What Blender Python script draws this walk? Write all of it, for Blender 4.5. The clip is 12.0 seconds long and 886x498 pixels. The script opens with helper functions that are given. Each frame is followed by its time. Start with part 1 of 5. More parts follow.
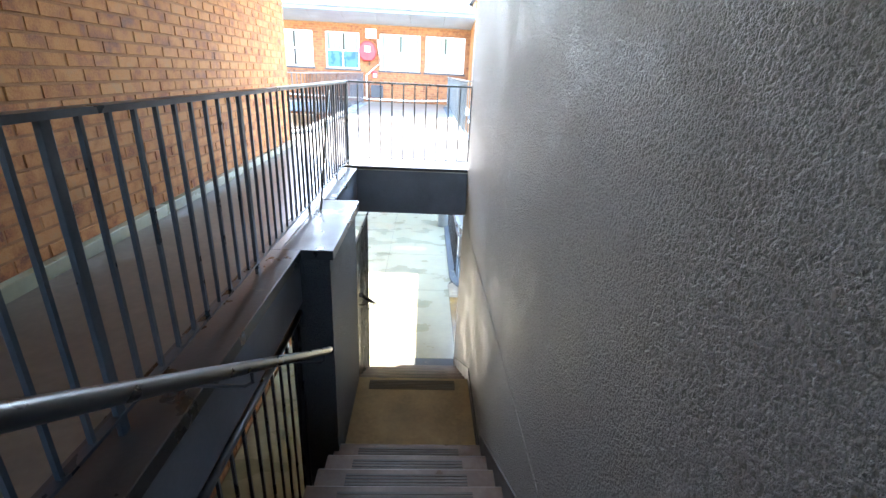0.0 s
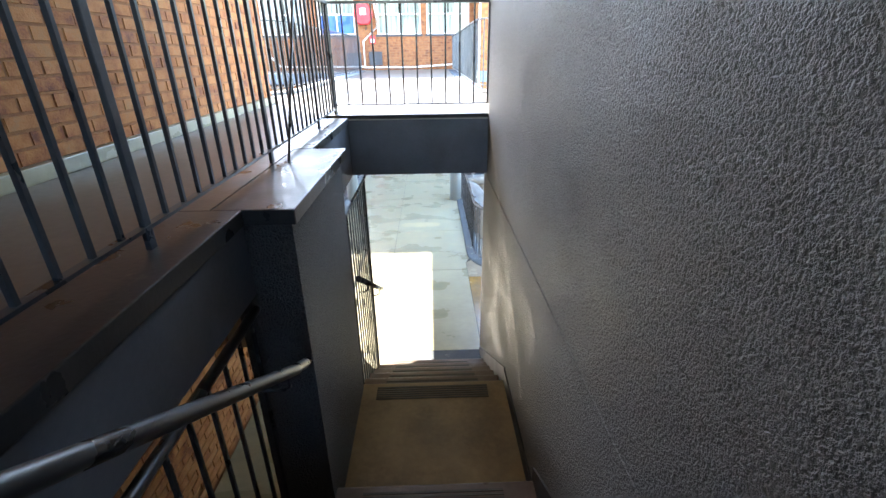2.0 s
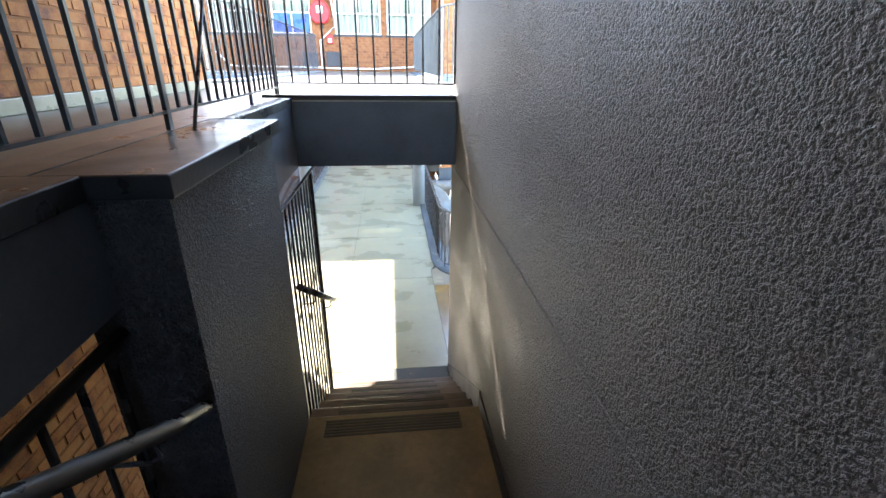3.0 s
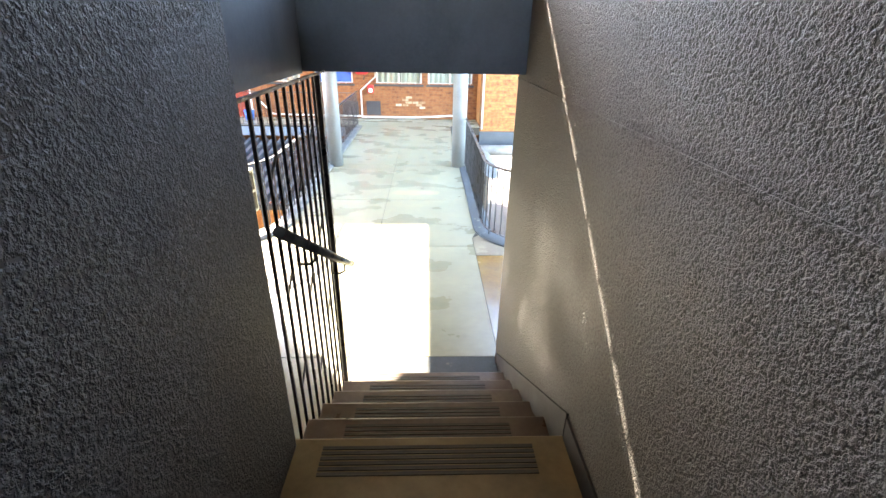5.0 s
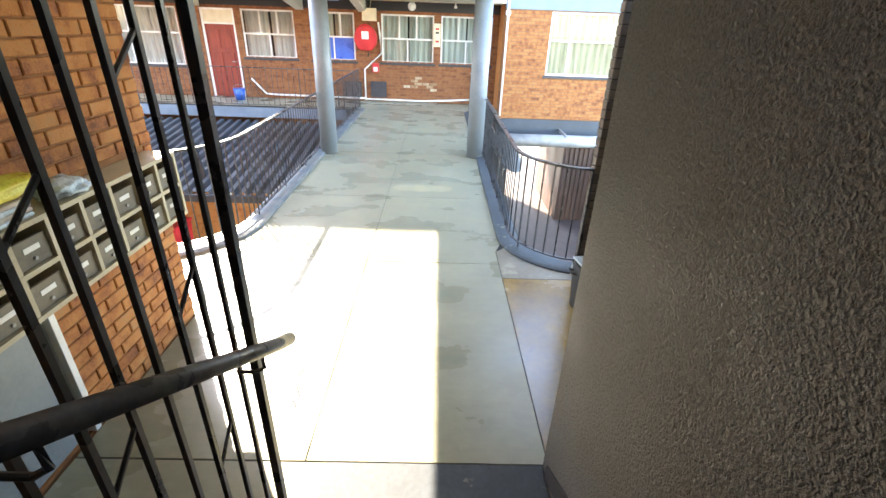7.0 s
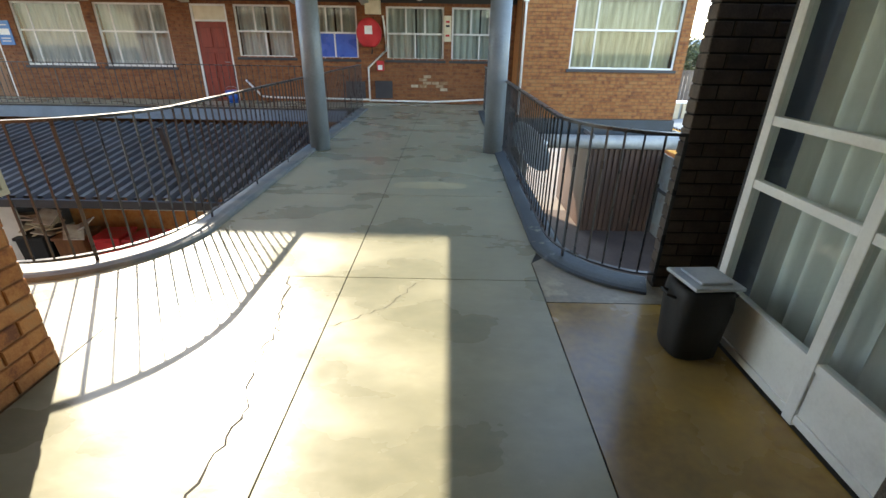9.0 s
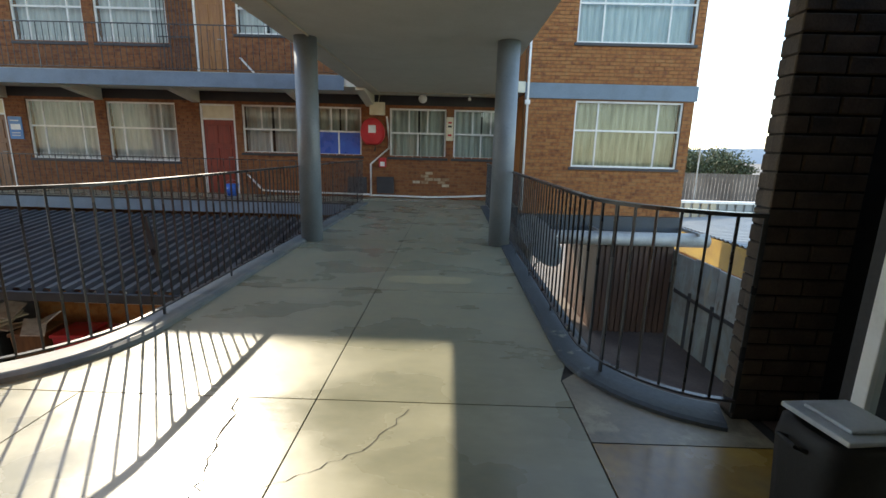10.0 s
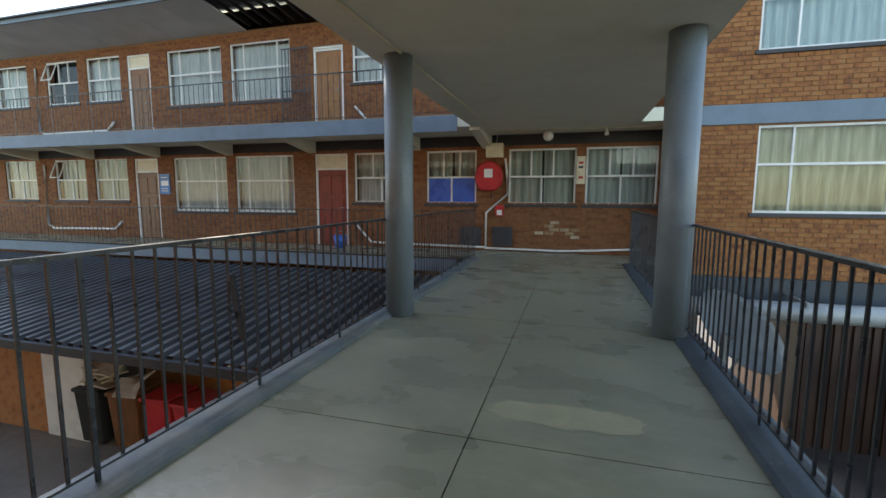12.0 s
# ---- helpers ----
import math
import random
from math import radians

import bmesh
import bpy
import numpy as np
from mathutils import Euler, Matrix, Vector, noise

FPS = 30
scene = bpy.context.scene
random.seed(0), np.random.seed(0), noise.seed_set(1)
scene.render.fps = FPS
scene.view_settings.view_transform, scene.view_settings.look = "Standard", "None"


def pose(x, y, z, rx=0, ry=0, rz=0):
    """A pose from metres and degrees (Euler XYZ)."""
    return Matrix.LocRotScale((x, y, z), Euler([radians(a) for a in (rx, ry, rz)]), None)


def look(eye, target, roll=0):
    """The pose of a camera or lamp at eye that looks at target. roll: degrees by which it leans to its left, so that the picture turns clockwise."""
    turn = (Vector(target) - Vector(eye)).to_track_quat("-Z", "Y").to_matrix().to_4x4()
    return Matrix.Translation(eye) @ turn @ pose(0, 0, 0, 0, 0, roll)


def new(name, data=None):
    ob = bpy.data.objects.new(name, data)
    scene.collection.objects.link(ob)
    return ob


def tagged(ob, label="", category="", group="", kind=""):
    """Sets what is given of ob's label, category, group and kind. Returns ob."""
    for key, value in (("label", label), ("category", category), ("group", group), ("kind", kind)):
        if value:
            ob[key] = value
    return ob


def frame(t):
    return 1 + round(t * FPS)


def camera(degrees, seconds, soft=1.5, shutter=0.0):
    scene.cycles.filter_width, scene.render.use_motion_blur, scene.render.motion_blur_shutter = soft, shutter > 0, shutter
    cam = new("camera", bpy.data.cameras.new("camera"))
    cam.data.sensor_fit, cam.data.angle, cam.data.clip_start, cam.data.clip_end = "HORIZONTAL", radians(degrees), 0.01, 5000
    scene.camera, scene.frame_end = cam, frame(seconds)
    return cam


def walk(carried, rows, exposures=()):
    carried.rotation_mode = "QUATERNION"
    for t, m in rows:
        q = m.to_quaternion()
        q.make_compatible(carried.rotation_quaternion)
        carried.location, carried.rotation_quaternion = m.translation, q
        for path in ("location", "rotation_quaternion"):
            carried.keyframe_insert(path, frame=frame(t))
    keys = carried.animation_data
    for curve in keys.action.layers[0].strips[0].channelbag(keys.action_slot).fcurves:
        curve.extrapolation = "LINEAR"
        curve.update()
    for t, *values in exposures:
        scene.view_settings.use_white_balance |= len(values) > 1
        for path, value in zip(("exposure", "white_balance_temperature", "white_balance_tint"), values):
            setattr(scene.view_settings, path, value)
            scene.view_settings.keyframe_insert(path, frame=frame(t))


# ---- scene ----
cam = camera(89.3, 12.0)
PATH = [
    (0, (0.006, 0.095, 4.173), (0.106, 1.956, 3.445), 2.9),
    (0.5, (-0.012, 0.331, 4.047), (0.084, 2.095, 3.109), 2.9),
    (1, (-0.03, 0.606, 3.889), (0.004, 2.383, 2.972), 2.5),
    (1.5, (-0.015, 0.874, 3.761), (0.033, 2.678, 2.898), 2.0),
    (2, (-0.015, 1.15, 3.613), (0.033, 2.98, 2.806), -0.7),
    (2.5, (0.035, 1.418, 3.456), (0.158, 3.252, 2.669), -0.4),
    (3, (0.006, 1.694, 3.3), (0.218, 3.53, 2.536), 0.7),
    (3.2, (0.015, 1.807, 3.223), (0.147, 3.646, 2.447), 1.9),
    (4.8, (-0.037, 2.625, 2.722), (0.046, 4.441, 1.887), 1.4),
    (5, (-0.048, 2.745, 2.659), (0.023, 4.549, 1.798), 1.1),
    (5.5, (-0.052, 3.086, 2.477), (0.007, 4.884, 1.603), 2.4),
    (6, (-0.071, 3.473, 2.363), (-0.016, 5.267, 1.48), -0.3),
    (6.5, (-0.036, 3.917, 2.263), (0.003, 5.717, 1.391), 2.6),
    (7, (-0.069, 4.31, 2.218), (-0.029, 6.097, 1.321), 2.1),
    (8.8, (-0.039, 5.48, 1.594), (-0.05, 7.252, 0.667), 1.4),
    (9, (-0.048, 5.576, 1.529), (-0.065, 7.396, 0.699), 0.9),
    (9.5, (-0.062, 5.891, 1.406), (-0.076, 7.78, 0.75), 0.9),
    (10, (-0.079, 6.259, 1.305), (-0.104, 8.213, 0.881), 1.5),
    (10.5, (-0.109, 6.753, 1.274), (-0.133, 8.732, 0.986), 1.2),
    (11, (-0.139, 7.226, 1.273), (-0.166, 9.211, 1.026), 2.5),
    (11.5, (-0.206, 7.702, 1.299), (-0.292, 9.686, 1.063), 2.0),
    (12, (-0.251, 8.108, 1.296), (-0.807, 10.015, 1.065), 0.2),
]
EXPOSURE = [(0, 5.35, 6800, 11), (1.5, 5.1, 6800, 11), (2.5, 4.7, 6950, 12), (3.2, 4.7, 6950, 12), (5, 5.25, 7500, 13), (5.5, 5.2, 7500, 13), (6.5, 4.8, 7400, 14), (7.2, 4.35, 7300, 14), (8.8, 2.95, 7300, 9), (9.5, 2.35, 7300, 9), (10.5, 1.85, 7300, 8), (12, 2.05, 7400, 8)]
walk(cam, [(t, look(eye, target, roll)) for t, eye, target, roll in PATH], EXPOSURE)

# ---- light ----
SUN = Vector((0.845, -1.29, -1.0))
world = bpy.data.worlds.new("sky")
scene.world = world
world.use_nodes = True
wn = world.node_tree
sky = wn.nodes.new("ShaderNodeTexSky")
sky.sky_type, sky.sun_disc = "NISHITA", False
sky.sun_elevation = math.atan2(1.0, math.hypot(0.845, 1.29))
sky.sun_rotation = math.atan2(-0.845, 1.29)
sky.air_density, sky.dust_density = 1.0, 0.35
wn.links.new(sky.outputs[0], wn.nodes["Background"].inputs[0])
wn.nodes["Background"].inputs[1].default_value = 0.15
sun = new("sun", bpy.data.lights.new("sun", "SUN"))
sun.data.energy, sun.data.angle, sun.data.color = 2.0, radians(0.53), (1.0, 0.93, 0.82)
sun.matrix_world = look((-10, 20, 15), Vector((-10, 20, 15)) + SUN)


# ---- materials ----
def material(name, colours, scale=6.0, fine=60.0, rough=(0.5, 0.7), bump=0.2, depth=0.004, metal=0.0, island=0.0, thing=0.0, stain=None, stretch=(1, 1, 1), bump_scale=None, pits=None, patches=None):
    """Noise-varied surface: two or three colours, rough range, relief, per-piece variation and an optional stain (colour, scale, amount)."""
    m = bpy.data.materials.new(name)
    m.use_nodes = True
    nt = m.node_tree
    N, L = nt.nodes.new, nt.links.new
    p = nt.nodes["Principled BSDF"]
    tc = N("ShaderNodeTexCoord")
    mp = N("ShaderNodeMapping")
    mp.inputs["Scale"].default_value = stretch
    geo = N("ShaderNodeNewGeometry")
    L(geo.outputs["Position"], mp.inputs["Vector"])
    a = N("ShaderNodeTexNoise")
    a.inputs["Scale"].default_value, a.inputs["Detail"].default_value = scale, 5
    b = N("ShaderNodeTexNoise")
    b.inputs["Scale"].default_value, b.inputs["Detail"].default_value = fine, 3
    for n in (a, b):
        L(mp.outputs[0], n.inputs["Vector"])
    mix = N("ShaderNodeMath")
    mix.operation = "MULTIPLY_ADD"
    L(b.outputs["Fac"], mix.inputs[0])
    mix.inputs[1].default_value = 0.35
    L(a.outputs["Fac"], mix.inputs[2])
    fac = mix.outputs[0]
    for amount, source in ((island, geo.outputs["Random Per Island"]), (thing, None)):
        if amount:
            if source is None:
                source = N("ShaderNodeObjectInfo").outputs["Random"]
            ad = N("ShaderNodeMath")
            ad.operation = "MULTIPLY_ADD"
            sub = N("ShaderNodeMath")
            sub.operation = "SUBTRACT"
            L(source, sub.inputs[0])
            sub.inputs[1].default_value = 0.5
            L(sub.outputs[0], ad.inputs[0])
            ad.inputs[1].default_value = amount
            L(fac, ad.inputs[2])
            fac = ad.outputs[0]
    ramp = N("ShaderNodeValToRGB")
    L(fac, ramp.inputs[0])
    el = ramp.color_ramp.elements
    lo, hi = 0.42, 0.95
    el[0].position, el[1].position = lo, hi
    el[0].color, el[1].color = (*colours[0], 1), (*colours[-1], 1)
    for i, c in enumerate(colours[1:-1]):
        e = el.new(lo + (hi - lo) * (i + 1) / (len(colours) - 1))
        e.color = (*c, 1)
    col = ramp.outputs[0]
    if stain:
        s = N("ShaderNodeTexNoise")
        s.inputs["Scale"].default_value, s.inputs["Detail"].default_value = stain[1], 6
        s.inputs["Distortion"].default_value = 0.6
        L(geo.outputs["Position"], s.inputs["Vector"])
        sr = N("ShaderNodeMapRange")
        sr.inputs[1].default_value, sr.inputs[2].default_value, sr.inputs[4].default_value = 0.42, 0.78, stain[2]
        L(s.outputs["Fac"], sr.inputs[0])
        mx = N("ShaderNodeMix")
        mx.data_type = "RGBA"
        L(sr.outputs[0], mx.inputs[0])
        L(col, mx.inputs[6])
        mx.inputs[7].default_value = (*stain[0], 1)
        col = mx.outputs[2]
    if patches:
        # worn or smeared areas with crisp edges: (colour, scale, threshold, amount)
        for pc, ps, pt, pa, soft_edge in [(*q, 0.07)[:5] for q in patches]:
            w = N("ShaderNodeTexNoise")
            w.inputs["Scale"].default_value, w.inputs["Detail"].default_value, w.inputs["Roughness"].default_value = ps, 9, 0.68
            w.inputs["Distortion"].default_value = 0.0
            L(mp.outputs[0], w.inputs["Vector"])
            wr = N("ShaderNodeMapRange")
            wr.inputs[1].default_value, wr.inputs[2].default_value, wr.inputs[4].default_value = pt, pt + soft_edge, pa
            L(w.outputs["Fac"], wr.inputs[0])
            wx = N("ShaderNodeMix")
            wx.data_type = "RGBA"
            L(wr.outputs[0], wx.inputs[0])
            L(col, wx.inputs[6])
            wx.inputs[7].default_value = (*pc, 1)
            col = wx.outputs[2]
    if pits:
        # rough-thrown grains: a fine and a coarse relief, the hollows darkened in colour
        h1, h2 = N("ShaderNodeTexNoise"), N("ShaderNodeTexNoise")
        h1.inputs["Scale"].default_value, h1.inputs["Detail"].default_value = pits[1], 2
        h2.inputs["Scale"].default_value, h2.inputs["Detail"].default_value = pits[1] * 2.3, 2
        for h in (h1, h2):
            h.inputs["Distortion"].default_value = 0.3
            L(geo.outputs["Position"], h.inputs["Vector"])
        lowest = N("ShaderNodeMath")
        lowest.operation = "MULTIPLY_ADD"
        L(h2.outputs["Fac"], lowest.inputs[0])
        lowest.inputs[1].default_value = 0.6
        L(h1.outputs["Fac"], lowest.inputs[2])
        hr = N("ShaderNodeMapRange")
        hr.interpolation_type = "SMOOTHSTEP"
        hr.inputs[1].default_value, hr.inputs[2].default_value = 0.62, 0.98
        L(lowest.outputs[0], hr.inputs[0])
        relief = hr.outputs[0]
        hollow_dark = N("ShaderNodeMapRange")
        hollow_dark.inputs[1].default_value, hollow_dark.inputs[2].default_value = 0.10, 0.36
        hollow_dark.inputs[3].default_value, hollow_dark.inputs[4].default_value = pits[2], 0.0
        L(relief, hollow_dark.inputs[0])
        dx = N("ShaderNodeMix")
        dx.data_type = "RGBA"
        L(hollow_dark.outputs[0], dx.inputs[0])
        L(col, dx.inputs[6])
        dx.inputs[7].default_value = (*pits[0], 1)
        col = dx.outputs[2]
    L(col, p.inputs["Base Color"])
    rr = N("ShaderNodeMapRange")
    rr.inputs[1].default_value, rr.inputs[2].default_value = 0.3, 0.7
    rr.inputs[3].default_value, rr.inputs[4].default_value = rough
    L(a.outputs["Fac"], rr.inputs[0])
    L(rr.outputs[0], p.inputs["Roughness"])
    p.inputs["Metallic"].default_value = metal
    if bump:
        bp = N("ShaderNodeBump")
        bp.inputs["Strength"].default_value, bp.inputs["Distance"].default_value = bump, depth
        if pits:
            L(relief, bp.inputs["Height"])
        elif bump_scale:
            c = N("ShaderNodeTexNoise")
            c.inputs["Scale"].default_value, c.inputs["Detail"].default_value = bump_scale, 4
            L(geo.outputs["Position"], c.inputs["Vector"])
            cr = N("ShaderNodeMapRange")
            cr.inputs[1].default_value, cr.inputs[2].default_value = 0.42, 0.72
            cr.interpolation_type = "SMOOTHSTEP"
            L(c.outputs["Fac"], cr.inputs[0])
            L(cr.outputs[0], bp.inputs["Height"])
        else:
            L(b.outputs["Fac"], bp.inputs["Height"])
        L(bp.outputs[0], p.inputs["Normal"])
    return m


def glass_material():
    m = bpy.data.materials.new("window glass")
    m.use_nodes = True
    nt = m.node_tree
    nt.nodes.remove(nt.nodes["Principled BSDF"])
    N, L = nt.nodes.new, nt.links.new
    tr, gl, fr, mx = N("ShaderNodeBsdfTransparent"), N("ShaderNodeBsdfGlossy"), N("ShaderNodeFresnel"), N("ShaderNodeMixShader")
    tr.inputs[0].default_value = (0.85, 0.9, 0.88, 1)
    gl.inputs["Roughness"].default_value = 0.02
    fr.inputs[0].default_value = 1.42
    L(fr.outputs[0], mx.inputs[0])
    L(tr.outputs[0], mx.inputs[1])
    L(gl.outputs[0], mx.inputs[2])
    L(mx.outputs[0], nt.nodes["Material Output"].inputs[0])
    return m


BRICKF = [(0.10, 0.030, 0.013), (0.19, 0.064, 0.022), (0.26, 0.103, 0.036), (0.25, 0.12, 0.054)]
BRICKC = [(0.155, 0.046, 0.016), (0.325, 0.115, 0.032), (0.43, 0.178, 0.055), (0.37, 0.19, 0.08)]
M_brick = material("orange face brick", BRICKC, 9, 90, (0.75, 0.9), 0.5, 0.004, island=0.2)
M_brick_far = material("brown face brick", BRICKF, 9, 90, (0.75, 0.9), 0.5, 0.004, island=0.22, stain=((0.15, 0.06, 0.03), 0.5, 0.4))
# same orange brick at 0.78: strong sky light on the block offset in colour
M_brick_block = material("orange face brick, darkened copy", [tuple(0.78 * v for v in c) for c in BRICKC], 9, 90, (0.75, 0.9), 0.5, 0.004, island=0.2)
M_mortar_block = material("amber brick mortar", [(0.15, 0.07, 0.03), (0.26, 0.135, 0.065)], 12, 120, (0.85, 0.95), 0.4)
M_brick_piece = material("orange face brick piece", BRICKC, 9, 90, (0.75, 0.9), 0.5, 0.004, thing=0.2)
M_mortar = material("brick mortar", [(0.21, 0.085, 0.032), (0.33, 0.15, 0.058)], 12, 120, (0.85, 0.95), 0.4)
# brick of the pier; on the undercroft wall its darkness stands for shade
M_dark_brick = material("sooty dark brick", [(0.055, 0.044, 0.038), (0.10, 0.08, 0.066), (0.15, 0.118, 0.095)], 8, 80, (0.55, 0.8), 0.6, 0.005, thing=0.3, patches=(((0.30, 0.28, 0.25), 7.0, 0.69, 0.7),))
M_dark_mortar = material("dark mortar", [(0.02, 0.017, 0.015), (0.045, 0.038, 0.034)], 12, 100, (0.85, 0.95), 0.4)
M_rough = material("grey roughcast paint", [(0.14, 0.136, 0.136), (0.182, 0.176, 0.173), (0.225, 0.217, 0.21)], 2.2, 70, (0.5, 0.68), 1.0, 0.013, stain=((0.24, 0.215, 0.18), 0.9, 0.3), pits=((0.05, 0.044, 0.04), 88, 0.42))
# darker copy of the wall's roughcast, the pier's weaker light put into colour
M_rough_dark = material("grey roughcast paint, darkened", [(0.075, 0.08, 0.09), (0.105, 0.11, 0.12), (0.135, 0.138, 0.145)], 2.2, 70, (0.5, 0.68), 1.0, 0.014, pits=((0.035, 0.032, 0.032), 88, 0.4))
M_smooth = material("blue grey smooth paint", [(0.11, 0.13, 0.155), (0.15, 0.17, 0.20), (0.18, 0.20, 0.23)], 3, 50, (0.35, 0.55), 0.2, 0.002, stain=((0.06, 0.06, 0.065), 2.0, 0.5))
M_band = material("slate blue band paint", [(0.105, 0.15, 0.20), (0.14, 0.195, 0.25), (0.17, 0.225, 0.28)], 2.5, 40, (0.45, 0.65), 0.15, 0.002, stain=((0.08, 0.10, 0.12), 1.2, 0.5))
M_column = material("grey column paint", [(0.15, 0.18, 0.20), (0.20, 0.235, 0.26), (0.235, 0.27, 0.29)], 2.5, 40, (0.35, 0.55), 0.15, 0.002, stain=((0.13, 0.15, 0.16), 2.5, 0.5))
M_floor = material("worn sealed concrete", [(0.205, 0.205, 0.146), (0.245, 0.24, 0.168), (0.29, 0.278, 0.19), (0.34, 0.32, 0.215)], 2.1, 14, (0.18, 0.44), 0.2, 0.004, stretch=(0.62, 1, 1), patches=(((0.33, 0.315, 0.235), 3.0, 0.42, 0.4, 0.36), ((0.175, 0.175, 0.13), 5.0, 0.48, 0.35, 0.3), ((0.40, 0.375, 0.28), 11.0, 0.58, 0.3, 0.14), ((0.11, 0.105, 0.085), 18.0, 0.68, 0.5, 0.05)))
M_floor_pale = material("pale yellowish worn concrete", [(0.34, 0.315, 0.19), (0.42, 0.38, 0.235), (0.48, 0.43, 0.28)], 5.0, 24, (0.3, 0.5), 0.2, 0.003, stain=((0.28, 0.265, 0.19), 2.5, 0.6))
M_floor_side = material("stained amber concrete", [(0.17, 0.10, 0.024), (0.30, 0.18, 0.04), (0.40, 0.255, 0.06)], 2.0, 22, (0.16, 0.34), 0.15, 0.003, stain=((0.17, 0.15, 0.115), 0.9, 0.95))
M_floor_worn = material("patchy worn threshold concrete", [(0.14, 0.12, 0.085), (0.22, 0.185, 0.125), (0.31, 0.265, 0.18)], 3.0, 26, (0.28, 0.5), 0.3, 0.004, patches=(((0.36, 0.31, 0.20), 3.2, 0.56, 0.75), ((0.06, 0.055, 0.05), 4.5, 0.60, 0.6)))
M_kerb_worn = material("dark kerb paint, peeling", [(0.032, 0.042, 0.05), (0.055, 0.068, 0.078), (0.085, 0.10, 0.11)], 3, 35, (0.62, 0.8), 0.3, 0.004, patches=(((0.34, 0.32, 0.25), 3.4, 0.625, 0.85), ((0.20, 0.24, 0.25), 7.0, 0.63, 0.6)))
M_walk = material("dark polished walkway floor", [(0.085, 0.07, 0.055), (0.13, 0.108, 0.085), (0.19, 0.165, 0.135)], 2.2, 25, (0.3, 0.42), 0.12, 0.003)
M_landing = material("worn ochre landing concrete", [(0.20, 0.14, 0.065), (0.32, 0.23, 0.115), (0.42, 0.32, 0.17)], 2.6, 26, (0.3, 0.5), 0.15, 0.003, stain=((0.13, 0.10, 0.07), 3.0, 0.6))
M_step = material("worn brown step concrete", [(0.095, 0.062, 0.047), (0.148, 0.102, 0.078), (0.22, 0.165, 0.13)], 3, 30, (0.26, 0.5), 0.2, 0.003, stain=((0.08, 0.05, 0.04), 2.2, 0.6))
M_tread = material("dark ribbed tread insert", [(0.05, 0.044, 0.037), (0.10, 0.087, 0.07)], 9, 80, (0.35, 0.6), 0.3, 0.002)
M_kerb = material("blue grey worn kerb paint", [(0.075, 0.092, 0.10), (0.115, 0.135, 0.145), (0.16, 0.175, 0.18)], 3, 35, (0.45, 0.65), 0.2, 0.003, stain=((0.30, 0.28, 0.22), 2.8, 0.7))
M_cap = material("glossy dark cap paint", [(0.014, 0.015, 0.017), (0.026, 0.028, 0.03), (0.045, 0.045, 0.045)], 4, 50, (0.22, 0.42), 0.25, 0.003, stain=((0.05, 0.045, 0.04), 3, 0.4), patches=(((0.13, 0.12, 0.10), 5.0, 0.64, 0.6),))
M_black = material("black gloss rail paint", [(0.022, 0.024, 0.028), (0.034, 0.037, 0.042), (0.055, 0.058, 0.063)], 6, 70, (0.22, 0.42), 0.15, 0.001)
# rail paint lightened to grey: the sun's glare is put into its colour
M_rail_glare = material("handrail paint greyed by sun glare", [(0.07, 0.07, 0.07), (0.12, 0.118, 0.115), (0.19, 0.185, 0.18)], 6, 70, (0.22, 0.4), 0.15, 0.001)
M_blue_rail = material("dark blue grey rail paint", [(0.02, 0.028, 0.038), (0.035, 0.048, 0.062), (0.055, 0.07, 0.085)], 6, 70, (0.25, 0.45), 0.15, 0.001)
M_soffit = material("cream painted soffit", [(0.62, 0.60, 0.48), (0.70, 0.68, 0.56), (0.76, 0.74, 0.63)], 1.5, 30, (0.6, 0.8), 0.2, 0.002, stain=((0.56, 0.53, 0.40), 1.5, 0.4))
M_white = material("white window paint", [(0.62, 0.62, 0.60), (0.74, 0.74, 0.72), (0.80, 0.80, 0.78)], 5, 60, (0.35, 0.55), 0.1, 0.001)
M_pipe = material("white plastic pipe", [(0.60, 0.58, 0.54), (0.74, 0.73, 0.70), (0.80, 0.79, 0.77)], 6, 60, (0.35, 0.5), 0.0)
# charcoal of the lintel band; on room walls it stands in for shade
M_dark = material("dark charcoal paint and room shade", [(0.018, 0.018, 0.02), (0.03, 0.03, 0.033), (0.045, 0.045, 0.048)], 3, 40, (0.6, 0.8), 0.2)
M_lintel = material("dark sill paint", [(0.025, 0.025, 0.03), (0.05, 0.05, 0.055)], 4, 50, (0.5, 0.7), 0.2)
M_curtain = material("pale net curtain", [(0.36, 0.38, 0.37), (0.50, 0.51, 0.49), (0.62, 0.62, 0.60)], 2.5, 60, (0.8, 0.95), 0.1, stretch=(6, 6, 0.6))
M_curtain_bright = material("white net curtain", [(0.55, 0.57, 0.55), (0.68, 0.69, 0.66), (0.78, 0.78, 0.75)], 2.5, 60, (0.8, 0.95), 0.1, stretch=(6, 6, 0.6))
M_curtain_blue = material("pale blue curtain", [(0.36, 0.46, 0.50), (0.48, 0.57, 0.60), (0.60, 0.66, 0.68)], 2.5, 60, (0.8, 0.95), 0.1, stretch=(6, 6, 0.6))
M_curtain_cream = material("cream curtain", [(0.27, 0.25, 0.16), (0.42, 0.385, 0.26), (0.54, 0.50, 0.37)], 2.5, 60, (0.8, 0.95), 0.1, stretch=(6, 6, 0.6))
M_curtain_grey = material("dull grey curtain", [(0.30, 0.32, 0.29), (0.42, 0.44, 0.40), (0.52, 0.54, 0.50)], 2.5, 60, (0.8, 0.95), 0.1, stretch=(6, 6, 0.6))
M_glass = glass_material()
